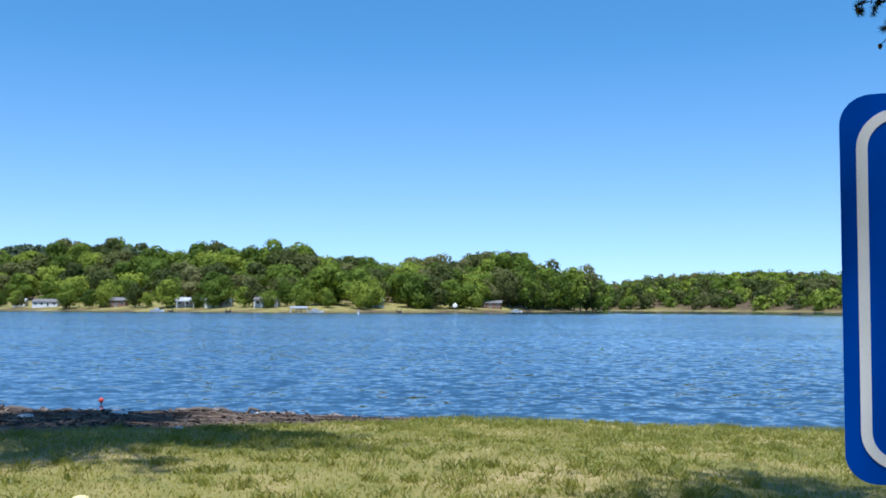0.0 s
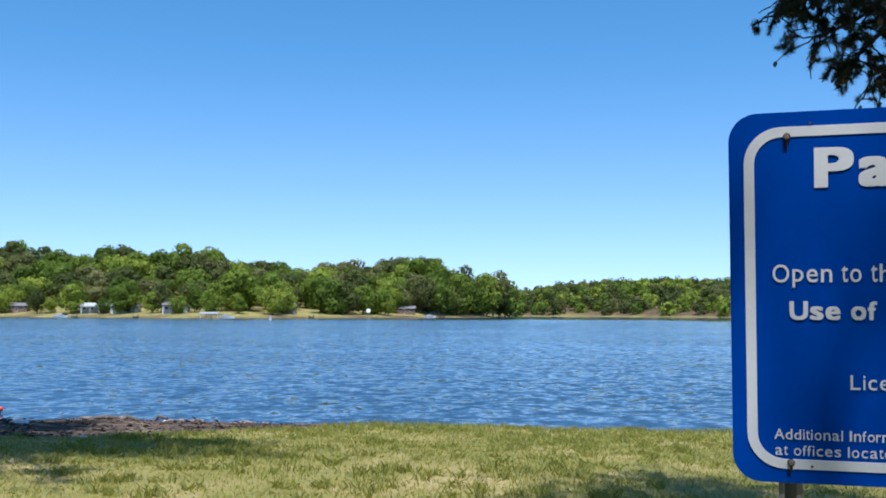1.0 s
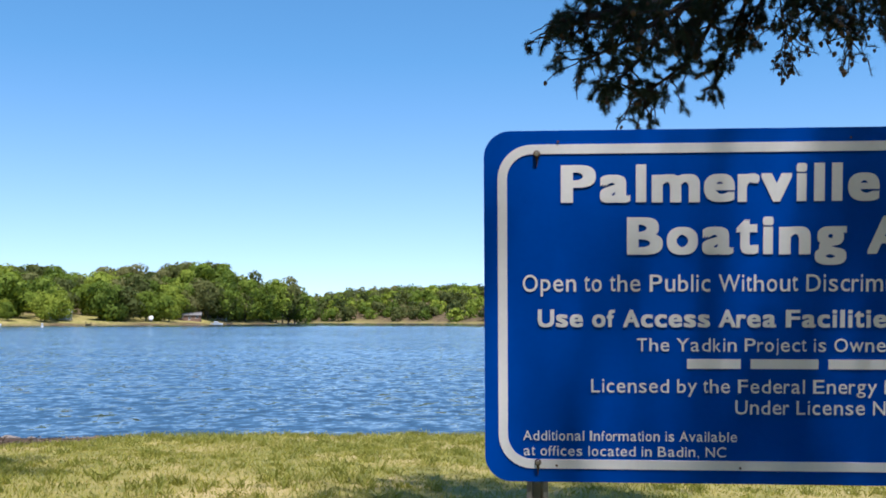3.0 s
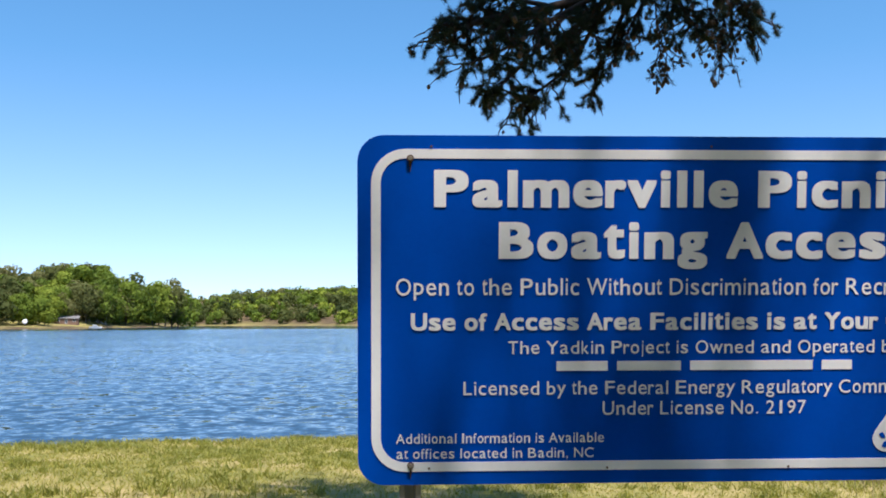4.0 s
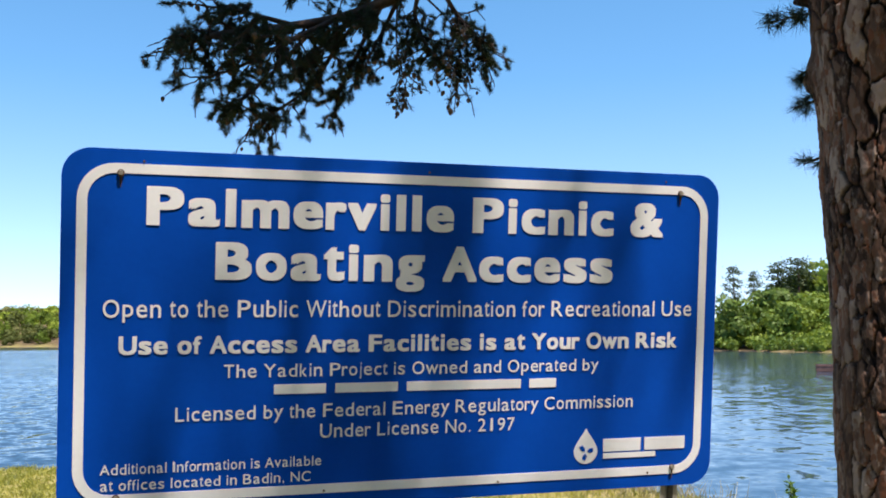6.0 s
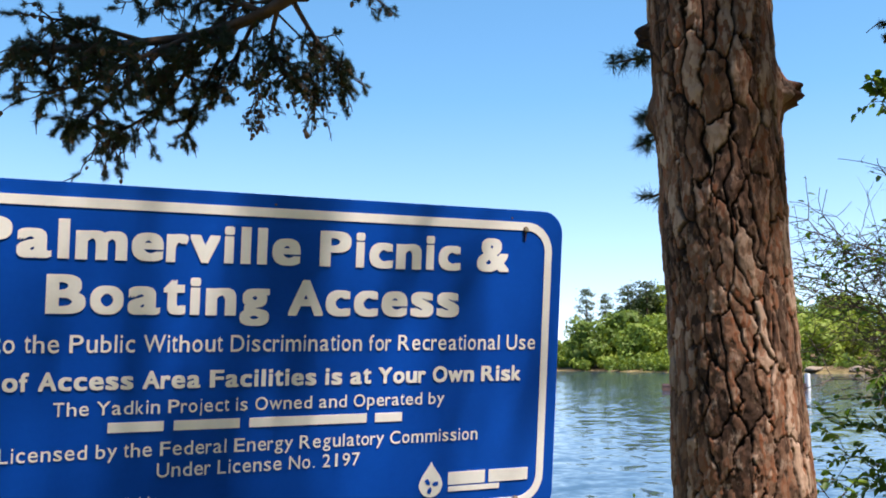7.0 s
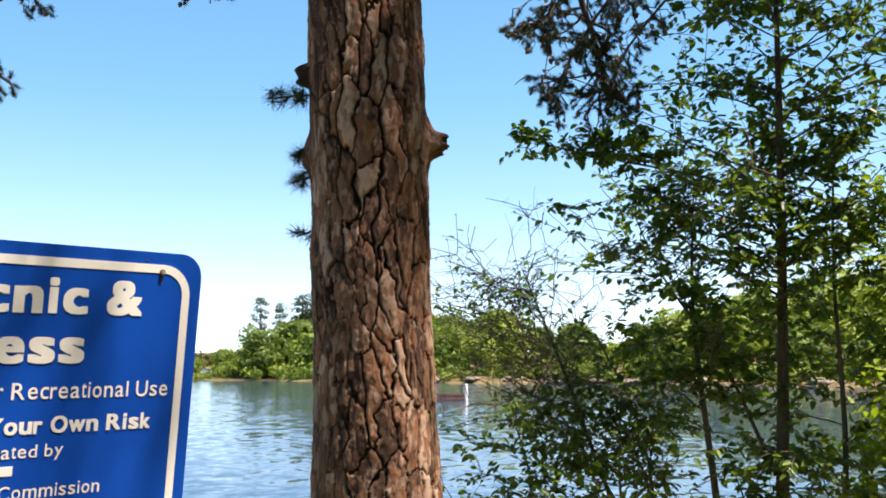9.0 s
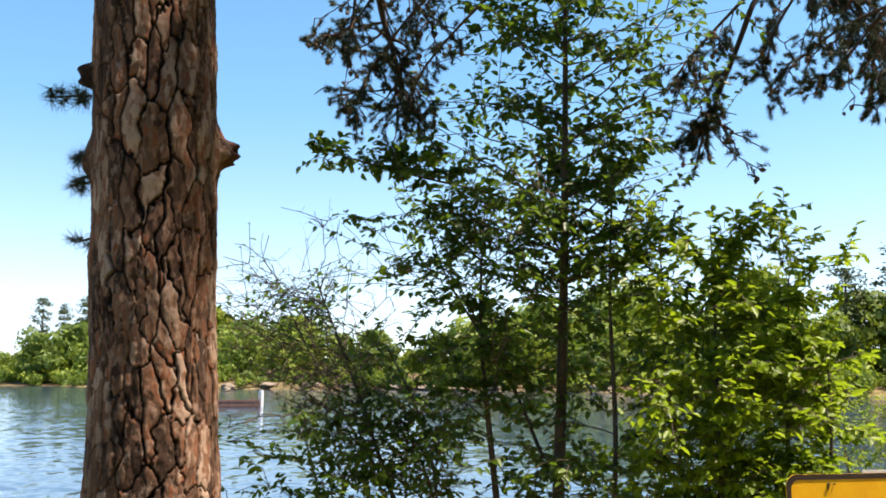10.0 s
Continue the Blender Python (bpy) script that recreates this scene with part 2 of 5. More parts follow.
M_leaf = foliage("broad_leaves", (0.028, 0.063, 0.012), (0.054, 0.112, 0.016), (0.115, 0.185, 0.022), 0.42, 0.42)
# yellow-green copy of broad_leaves, with the bush's sunlight put into the colour
M_leaf_sun = foliage("sunlit_leaves", (0.070, 0.130, 0.013), (0.135, 0.218, 0.018), (0.250, 0.330, 0.030), 0.50, 0.45)
M_grass = foliage("grass_blades", (0.125, 0.150, 0.022), (0.245, 0.238, 0.038), (0.40, 0.345, 0.080), 0.3, 0.5, 0.55, False)
M_dry = foliage("dry_stalks", (0.156, 0.125, 0.0546), (0.265, 0.218, 0.109), (0.359, 0.312, 0.187), 0.25, 0.6)
M_far = foliage("spring_woods", (0.046, 0.076, 0.014), (0.128, 0.175, 0.023), (0.245, 0.285, 0.038), 0.30, 0.6, 0.82, spec=0.08)
M_far_b = foliage("mixed_woods", (0.036, 0.053, 0.015), (0.090, 0.103, 0.028), (0.165, 0.158, 0.058), 0.30, 0.6, 0.82, spec=0.08)
M_bank = foliage("bank_trees", (0.060, 0.105, 0.016), (0.135, 0.20, 0.026), (0.25, 0.30, 0.042), 0.3, 0.6, 0.7)
M_far_pine = foliage("far_pine_needles", (0.0234, 0.039, 0.0172), (0.039, 0.0624, 0.0234), (0.0702, 0.0936, 0.0312), 0.15, 0.6, 0.4)


# ---- mesh helpers ----
def mesh_of(name, co, faces, attrs=None):
    """A mesh from arrays: points (n, 3) and faces (m, k) of one size k."""
    co, faces = np.asarray(co, np.float32), np.asarray(faces, np.int32)
    me = bpy.data.meshes.new(name)
    k = faces.shape[1]
    me.vertices.add(len(co))
    me.vertices.foreach_set("co", co.ravel())
    me.loops.add(faces.size)
    me.loops.foreach_set("vertex_index", faces.ravel())
    me.polygons.add(len(faces))
    me.polygons.foreach_set("loop_start", np.arange(0, faces.size, k, dtype=np.int32))
    for key, val in (attrs or {}).items():
        me.attributes.new(key, "FLOAT", "POINT").data.foreach_set("value", np.asarray(val, np.float32))
    me.update(calc_edges=True)
    return me


def from_bm(name, bm):
    me = bpy.data.meshes.new(name)
    bm.normal_update()
    bm.to_mesh(me)
    bm.free()
    return me


def part(name, data, material, parent, label="", smooth=False):
    """Links a mesh or bmesh as one mesh object under a thing or a part."""
    me = from_bm(name, data) if isinstance(data, bmesh.types.BMesh) else data
    if material and not me.materials:
        me.materials.append(material)
    if smooth:
        me.polygons.foreach_set("use_smooth", [True] * len(me.polygons))
    ob = new(name, me)
    if parent:
        ob.parent = parent
    if label:
        ob["label"] = label
    return ob


def thing(name, m, label, category, group="", kind=""):
    ob = new(name)
    ob.empty_display_size = 0.2
    ob.matrix_world = m
    return tagged(ob, label, category, group, kind)


def box(bm, c, s, m=None, bevel=0.0):
    """A box of size s round c, with bevelled edges."""
    r = bmesh.ops.create_cube(bm, size=1, matrix=(m or Matrix()) @ Matrix.Translation(c) @ Matrix.Diagonal((*s, 1)))
    if bevel:
        es = list({e for v in r["verts"] for e in v.link_edges})
        bmesh.ops.bevel(bm, geom=es, offset=bevel, segments=2, affect="EDGES")
    return bm


def cone(bm, c, r1, r2, h, seg=12, m=None):
    bmesh.ops.create_cone(bm, cap_ends=True, segments=seg, radius1=r1, radius2=r2, depth=h, matrix=(m or Matrix()) @ Matrix.Translation(c))
    return bm


def unit(v):
    return v / np.maximum(np.linalg.norm(v, axis=-1, keepdims=True), 1e-9)


def tubes(paths, sides=6):
    """Tapered tubes along paths of (points, radii): one set of points and quads."""
    cos, fcs, n0 = [], [], 0
    ang = np.arange(sides) * 2 * np.pi / sides
    for pts, rad in paths:
        pts, rad = np.asarray(pts, float), np.asarray(rad, float)
        tan = unit(np.gradient(pts, axis=0))
        ref = np.where(np.abs(tan[:, 2:3]) > 0.9, np.array([[1.0, 0, 0]]), np.array([[0, 0, 1.0]]))
        u = unit(np.cross(tan, ref))
        w = np.cross(tan, u)
        ring = pts[:, None] + rad[:, None, None] * (np.cos(ang)[None, :, None] * u[:, None] + np.sin(ang)[None, :, None] * w[:, None])
        cos.append(ring.reshape(-1, 3))
        i = np.arange(len(pts) - 1)[:, None] * sides
        j = np.arange(sides)[None]
        k = (j + 1) % sides
        fcs.append(np.stack([i + j, i + k, i + sides + k, i + sides + j], -1).reshape(-1, 4) + n0)
        n0 += len(pts) * sides
    return np.concatenate(cos), np.concatenate(fcs)


def leaf_cards(P, D, N, L, W, fold=0.25):
    """Folded pointed leaves: base P, axis D, rough normal N, length L and width W."""
    D = unit(D)
    S = unit(np.cross(D, N))
    N = np.cross(S, D)
    L, W = np.broadcast_to(L, len(P))[:, None], np.broadcast_to(W, len(P))[:, None]
    mid = P + D * L * 0.45
    v = np.stack([P, mid + S * W * 0.5 + N * W * fold, P + D * L - N * L * 0.12, mid - S * W * 0.5 + N * W * fold], 1)
    i = np.arange(len(P))[:, None] * 4
    f = np.concatenate([i + np.array([[0, 1, 2]]), i + np.array([[0, 2, 3]])], 1).reshape(-1, 3)
    return v.reshape(-1, 3), f


def oval_leaves(P, D, N, L, W, fold=0.2):
    """Oval leaves folded along the midrib."""
    D = unit(D)
    S = unit(np.cross(D, N))
    N = np.cross(S, D)
    L, W = np.broadcast_to(L, len(P))[:, None], np.broadcast_to(W, len(P))[:, None]
    a, b = P + D * L * 0.28, P + D * L * 0.70 - N * L * 0.05
    up = N * W * fold
    v = np.stack([P, a + S * W * 0.47 + up, b + S * W * 0.40 + up, P + D * L - N * L * 0.14, b - S * W * 0.40 + up, a - S * W * 0.47 + up], 1)
    i = np.arange(len(P))[:, None] * 6
    f = np.concatenate([i + np.array([[0, 1, 2, 3]]), i + np.array([[0, 3, 4, 5]])], 1).reshape(-1, 4)
    return v.reshape(-1, 3), f


def blades(P, D, L, W):
    """Thin triangles from P along D."""
    D = unit(D)
    S = unit(np.cross(D, np.random.default_rng(len(P)).normal(size=D.shape)))
    L, W = np.broadcast_to(L, len(P))[:, None], np.broadcast_to(W, len(P))[:, None]
    v = np.stack([P - S * W / 2, P + S * W / 2, P + D * L], 1)
    return v.reshape(-1, 3), np.arange(len(P) * 3).reshape(-1, 3)


def crown(rng, lumps, n, radius, height, lump_r, size, flat=0.8, rough=0.32, shell=0.35, single=False):
    """Leaf clumps on many small lumps that fill an uneven crown, base at z 0."""
    c = rng.normal(size=(lumps, 3))
    c = unit(c) * (rng.random((lumps, 1)) ** 0.45)
    c[:, 2] = c[:, 2] * 0.5 + 0.5
    taper = 1 - 0.45 * np.clip(c[:, 2:3] - 0.45, 0, 1)
    c[:, :2] *= radius * taper * (0.8 + 0.35 * rng.random((lumps, 1)))
    c[:, 2] *= height
    lr = lump_r * (0.65 + 0.7 * rng.random(lumps))
    k = rng.integers(0, lumps, n)
    d = unit(rng.normal(size=(n, 3)) + np.array([0, 0, 0.25]))
    d[:, 2] *= flat
    P = c[k] + d * (lr[k] * (1.1 - shell + shell * rng.random(n)))[:, None]
    N = unit(d + rng.normal(size=(n, 3)) * rough)
    D = np.cross(N, rng.normal(size=(n, 3)))
    s = size * (0.6 + 0.8 * rng.random(n))
    if single:
        D = unit(D) * s[:, None]
        S = np.cross(N, D)
        v = np.stack([P - D * 0.45 - S * 0.5, P - D * 0.45 + S * 0.5, P + D * 0.55], 1)
        return v.reshape(-1, 3), np.arange(n * 3).reshape(-1, 3)
    return leaf_cards(P - unit(D) * s[:, None] * 0.5, D, N, s, s * 0.85, 0.15)


# ---- the lie of the land ----
WATER = -0.6
NEAR = [(-900, -260), (-320, -120), (-120, -30), (-40, 9), (-24, 12.6), (-16.3, 13.8), (-10.4, 14.8), (-5.5, 15.3), (0.4, 15.6), (4.1, 13.8), (6.3, 10.5), (7.2, 7.6), (9.2, 4.0), (11.5, 0.2), (15, -6), (30, -22), (70, -48), (140, -70), (600, -90), (3500, -90), (3500, -3500), (-3500, -3500), (-3500, -260)]
BANK = [(115, -70), (96, -30), (90, 9), (95, 40), (95, 66), (89, 84), (92, 107), (95, 120), (92, 129), (91, 134), (97, 141), (95, 160), (92, 176), (97, 177), (104, 161), (112, 156), (118, 158), (150, 172), (230, 210), (420, 260), (3500, 300), (3500, -70)]
WEST = [(-92, 566), (-105, 520), (-130, 425), (-174, 346), (-258, 368), (-380, 402), (-700, 430), (-3500, 700), (-3500, 3500), (-700, 3500), (-260, 1000), (-190, 840), (-140, 690)]
NORTH = [(-420, 1200), (-190, 840), (-130, 760), (-56, 745), (25, 690), (120, 700), (200, 760), (420, 900), (900, 900), (3500, 1000), (3500, 3500), (-420, 3500)]


def inside_by(poly, x, y):
    """Signed distance to a polygon: positive within it."""
    p = np.array(poly, float)
    q = np.roll(p, -1, 0)
    best = np.full(x.shape, 1e18)
    inn = np.zeros(x.shape, bool)
    for (ax, ay), (bx, by) in zip(p, q):
        ex, ey = bx - ax, by - ay
        t = np.clip(((x - ax) * ex + (y - ay) * ey) / (ex * ex + ey * ey), 0, 1)
        best = np.minimum(best, (x - ax - t * ex) ** 2 + (y - ay - t * ey) ** 2)
        if by != ay:
            inn ^= ((ay > y) != (by > y)) & (x < ex * (y - ay) / ey + ax)
    return np.where(inn, 1, -1) * np.sqrt(best)


def wobble(x, y, s):
    return (np.sin(x * s + 1.3) * np.cos(y * s * 1.17 + 0.4) + 0.5 * np.sin(x * s * 2.3 + y * s * 1.9) + 0.25 * np.sin(x * s * 4.7 - y * s * 5.1)) / 1.75


def height(x, y):
    """Height of the ground, and how bare of grass it is."""
    x, y = np.asarray(x, float), np.asarray(y, float)
    n = inside_by(NEAR, x, y) + wobble(x, y, 1.1) * 0.22
    b = inside_by(BANK, x, y) + wobble(x, y, 0.25) * 1.2
    w = inside_by(WEST, x, y) + wobble(x, y, 0.06) * 4
    f = inside_by(NORTH, x, y) + wobble(x, y, 0.05) * 4
    sm = lambda v: v * v * (3 - 2 * v)
    zn = WATER + 0.14 * sm(np.clip(n / 0.5, 0, 1)) + 0.46 * sm(np.clip(n / 9, 0, 1)) + 0.03 * wobble(x, y, 0.9) * np.clip(n / 3, 0, 1)
    zb = WATER + 0.5 * sm(np.clip(b / 2.0, 0, 1)) + 0.05 * np.clip(b, 0, 80)
    # the crest of the western hill, by its bearing from the lawn
    deg = np.degrees(np.arctan2(-0.95 - x, y + 2.4))
    crest = np.interp(deg, (9.5, 10.7, 11.6, 13.2, 15.8, 17.3, 20.8, 22.8, 25.4, 28, 30.5, 32.2, 33.7, 36, 38, 48), (2, 6, 13, 18, 18.7, 15, 10.4, 12.6, 15, 17, 19.5, 17.5, 20.5, 26, 25, 23))
    w0, w1 = np.interp(deg, (14, 19), (6, 34)), np.interp(deg, (14, 19), (42, 95))
    zw = WATER + 0.5 * np.clip(w / 2, 0, 1) + 0.095 * np.clip(w, 0, 40) + (crest + 1.0) * sm(np.clip((w - w0) / w1, 0, 1))
    zf = WATER + 0.5 * np.clip(f / 3, 0, 1) + 0.05 * np.clip(f, 0, 60) + 0.085 * np.clip(f - 60, 0, 200) + 11 * np.exp(-((x + 50) / 150) ** 2) * np.clip(f / 90, 0, 1)
    far = np.maximum.reduce([n, b, w, f])
    z = np.where(far < 0, WATER - np.minimum(1.8, -far * 0.18), -9.0)
    for d, h in ((n, zn), (b, zb), (w, zw), (f, zf)):
        z = np.where(d >= 0, np.maximum(z, h), z)
    strip = 0.45 + 6.8 * np.clip((-x - 6.3) / 4.0, 0, 1) + 0.8 * np.clip(wobble(x, y, 0.6), -0.4, 1) * np.clip((-x - 7.0) / 3, 0.25, 1)
    bare = np.clip((strip - n) / (0.35 * strip + 0.1) + 0.3, 0, 1) * (n > -3)
    bare = np.maximum(bare, 0.9 * (b > -3))
    bare = np.maximum(bare, 0.95 * np.clip(1.8 - w / 2.5, 0, 1) * (w > -6))
    bare = np.maximum(bare, 0.75 * np.clip((w - 38) / 12, 0, 1))
    bare = np.maximum(bare, 0.9 * np.clip(f / 6, 0, 1))
    return z, bare


def lines(fine_a, fine_b, step, growth, reach):
    a = list(np.arange(fine_a, fine_b + 1e-6, step))
    s, lo, hi = step, [], []
    x = fine_a
    while x > -reach:
        s = min(s * growth, 10.5 + max(0, abs(x) - 700) * 0.2)
        x -= s
        lo.append(x)
    s, x = step, fine_b
    while x < reach:
        s = min(s * growth, 10.5 + max(0, abs(x) - 700) * 0.2)
        x += s
        hi.append(x)
    return np.array(lo[::-1] + a + hi)


def build_ground():
    xs, ys = lines(-20, 13, 0.3, 1.14, 3400), lines(-6, 18, 0.3, 1.14, 3400)
    X, Y = np.meshgrid(xs, ys)
    z, bare = height(X.ravel(), Y.ravel())
    nx, ny = len(xs), len(ys)
    i = (np.arange(ny - 1)[:, None] * nx + np.arange(nx - 1)[None]).ravel()
    me = mesh_of("ground", np.stack([X.ravel(), Y.ravel(), z], 1), np.stack([i, i + 1, i + nx + 1, i + nx], 1), {"bare": bare})
    tagged(part("ground", me, M_ground, None, smooth=True), "mown lakeside lawn and wooded shores of worn green and tan earth", "ground", kind="structure")
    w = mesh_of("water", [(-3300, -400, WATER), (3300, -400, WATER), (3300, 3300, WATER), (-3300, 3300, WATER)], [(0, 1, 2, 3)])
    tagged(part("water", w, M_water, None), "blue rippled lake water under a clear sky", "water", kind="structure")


build_ground()
ground_z = lambda x, y: float(height(np.array([x]), np.array([y]))[0][0])


def bearing(deg, dist):
    """A place seen from the lawn at that bearing (degrees left of the lake's axis) and distance."""
    return -0.95 - dist * math.sin(radians(deg)), -2.4 + dist * math.cos(radians(deg))


# ---- the park sign ----
def rounded(x0, x1, z0, z1, r, seg=8):
    pts = []
    for cx, cz, a0 in ((x1 - r, z1 - r, 0), (x0 + r, z1 - r, 90), (x0 + r, z0 + r, 180), (x1 - r, z0 + r, 270)):
        for k in range(seg + 1):
            a = radians(a0 + 90 * k / seg)
            pts.append((cx + r * math.cos(a), cz + r * math.sin(a)))
    return pts


def plate(outline, y0, y1):
    """A flat plate of that outline in x and z, from y0 (front) to y1."""
    bm = bmesh.new()
    a = [bm.verts.new((x, y0, z)) for x, z in outline]
    b = [bm.verts.new((x, y1, z)) for x, z in outline]
    bm.faces.new(a)
    bm.faces.new(b[::-1])
    n = len(a)
    for i in range(n):
        bm.faces.new((a[i], b[i], b[(i + 1) % n], a[(i + 1) % n]))
    bmesh.ops.recalc_face_normals(bm, faces=bm.faces)
    return bm


def ring_band(outer, inner, y0, y1):
    bm = bmesh.new()
    n = len(outer)
    v = [[bm.verts.new((x, y, z)) for x, z in o] for o, y in ((outer, y0), (inner, y0), (outer, y1), (inner, y1))]
    for i in range(n):
        j = (i + 1) % n
        bm.faces.new((v[0][i], v[0][j], v[1][j], v[1][i]))
        bm.faces.new((v[0][j], v[0][i], v[2][i], v[2][j]))
        bm.faces.new((v[1][i], v[1][j], v[3][j], v[3][i]))
    bmesh.ops.recalc_face_normals(bm, faces=bm.faces)
    return bm


def text_mesh(name, text, heavy, gap=1.0):
    cu = bpy.data.curves.new(name, "FONT")
    cu.body, cu.size, cu.offset, cu.resolution_u, cu.space_character = text, 1.0, heavy, 5, gap
    ob = bpy.data.objects.new(name, cu)
    scene.collection.objects.link(ob)
    me = bpy.data.meshes.new_from_object(ob.evaluated_get(bpy.context.evaluated_depsgraph_get()))
    bpy.data.objects.remove(ob)
    bpy.data.curves.remove(cu)
    return me


REGULAR = dict(zip(" ABCDEFGHIJKLMNOPQRSTUVWXYZ", (278, 667, 667, 722, 722, 667, 611, 778, 722, 278, 500, 667, 556, 833, 722, 778, 667, 778, 722, 667, 611, 722, 667, 944, 667, 667, 611)))
REGULAR.update(zip("abcdefghijklmnopqrstuvwxyz", (556, 556, 500, 556, 556, 278, 556, 556, 222, 222, 500, 222, 833, 556, 556, 556, 556, 333, 500, 278, 556, 500, 722, 500, 500, 500)))
REGULAR.update({c: 556 for c in "0123456789"})
REGULAR.update({".": 278, ",": 278, "&": 667})
BLACK = {c: (w + (111 if c.islower() and w > 300 else 90)) for c, w in REGULAR.items()}
BLACK.update({"i": 333, "l": 333, "t": 444, "f": 389, "r": 444, "m": 1000, "&": 889, " ": 333, "s": 611, "v": 611})
GLYPHS = {}


def glyph(c, heavy):
    """One letter as a mesh that fills the unit square; bold ones are thickened by shifted copies."""
    if (c, heavy) not in GLYPHS:
        src = text_mesh("letter", c, 0.0 if heavy > 0.01 else heavy)
        v = np.array([p.co[:] for p in src.vertices])
        polys = [list(p.vertices) for p in src.polygons]
        bpy.data.meshes.remove(src)
        grow = heavy if heavy > 0.01 else 0.0
        turns = [(0.0, 0.0)] + ([(grow * sx, 0.72 * grow * sz) for sx in (-1, 0, 1) for sz in (-1, 0, 1) if sx or sz] if grow else [])
        pts = np.concatenate([v + np.array([dx, dy, 0]) for dx, dy in turns])
        lo, hi = pts.min(0), pts.max(0)
        co = [((p[0] - lo[0]) / (hi[0] - lo[0]), -0.00006 * (k // len(v)), (p[1] - lo[1]) / (hi[1] - lo[1])) for k, p in enumerate(pts)]
        me = bpy.data.meshes.new("letter")
        me.from_pydata(co, [], [[i + len(v) * n for i in q] for n in range(len(turns)) for q in polys])
        me.materials.append(M_letter)
        GLYPHS[c, heavy] = me
    return GLYPHS[c, heavy]


def lettering(parent, text, x0, x1, base, cap, heavy, table, y=-0.0016):
    """A line of letters from x0 to x1 on the sign's face, with that base line and capital height."""
    em = (x1 - x0) / (sum(table[c] for c in text) - (90 if table is BLACK else 130))
    x = x0 - em * (45 if table is BLACK else 65)
    for c in text:
        w = table[c] * em
        if c != " ":
            side = (12 if c in "AVWYvwyfrt" else 38) if table is BLACK else (14 if c in "AVWYvwyfrt" else 60)
            if c in "acemnorsuvwxz":
                lo, hi = (-0.01, 0.735)
            elif c in "gpqy":
                lo, hi = (-0.29, 0.735)
            elif c == "j":
                lo, hi = (-0.29, 1.0)
            elif c in ".,":
                lo, hi = (-0.16 if c == "," else 0.0, 0.15)
            elif c == "t":
                lo, hi = (0.0, 0.94)
            else:
                lo, hi = (-0.012, 1.012) if c in "COSGUe&" else (0.0, 1.0)
            if c == "1":
                side = 205
            if c in ".,il":
                side = max(side, (table[c] - (200 if table is BLACK else 100)) / 2)
            ob = new("letter", glyph(c, heavy))
            ob.parent = parent
            ob.matrix_local = Matrix.Translation((x + side * em, y, base + lo * cap)) @ Matrix.Diagonal((w - 2 * side * em, 1, (hi - lo) * cap, 1))
        x += w


SX0, SX1, SZ0, SZ1 = -0.783, 0.9625, 1.146, 2.024


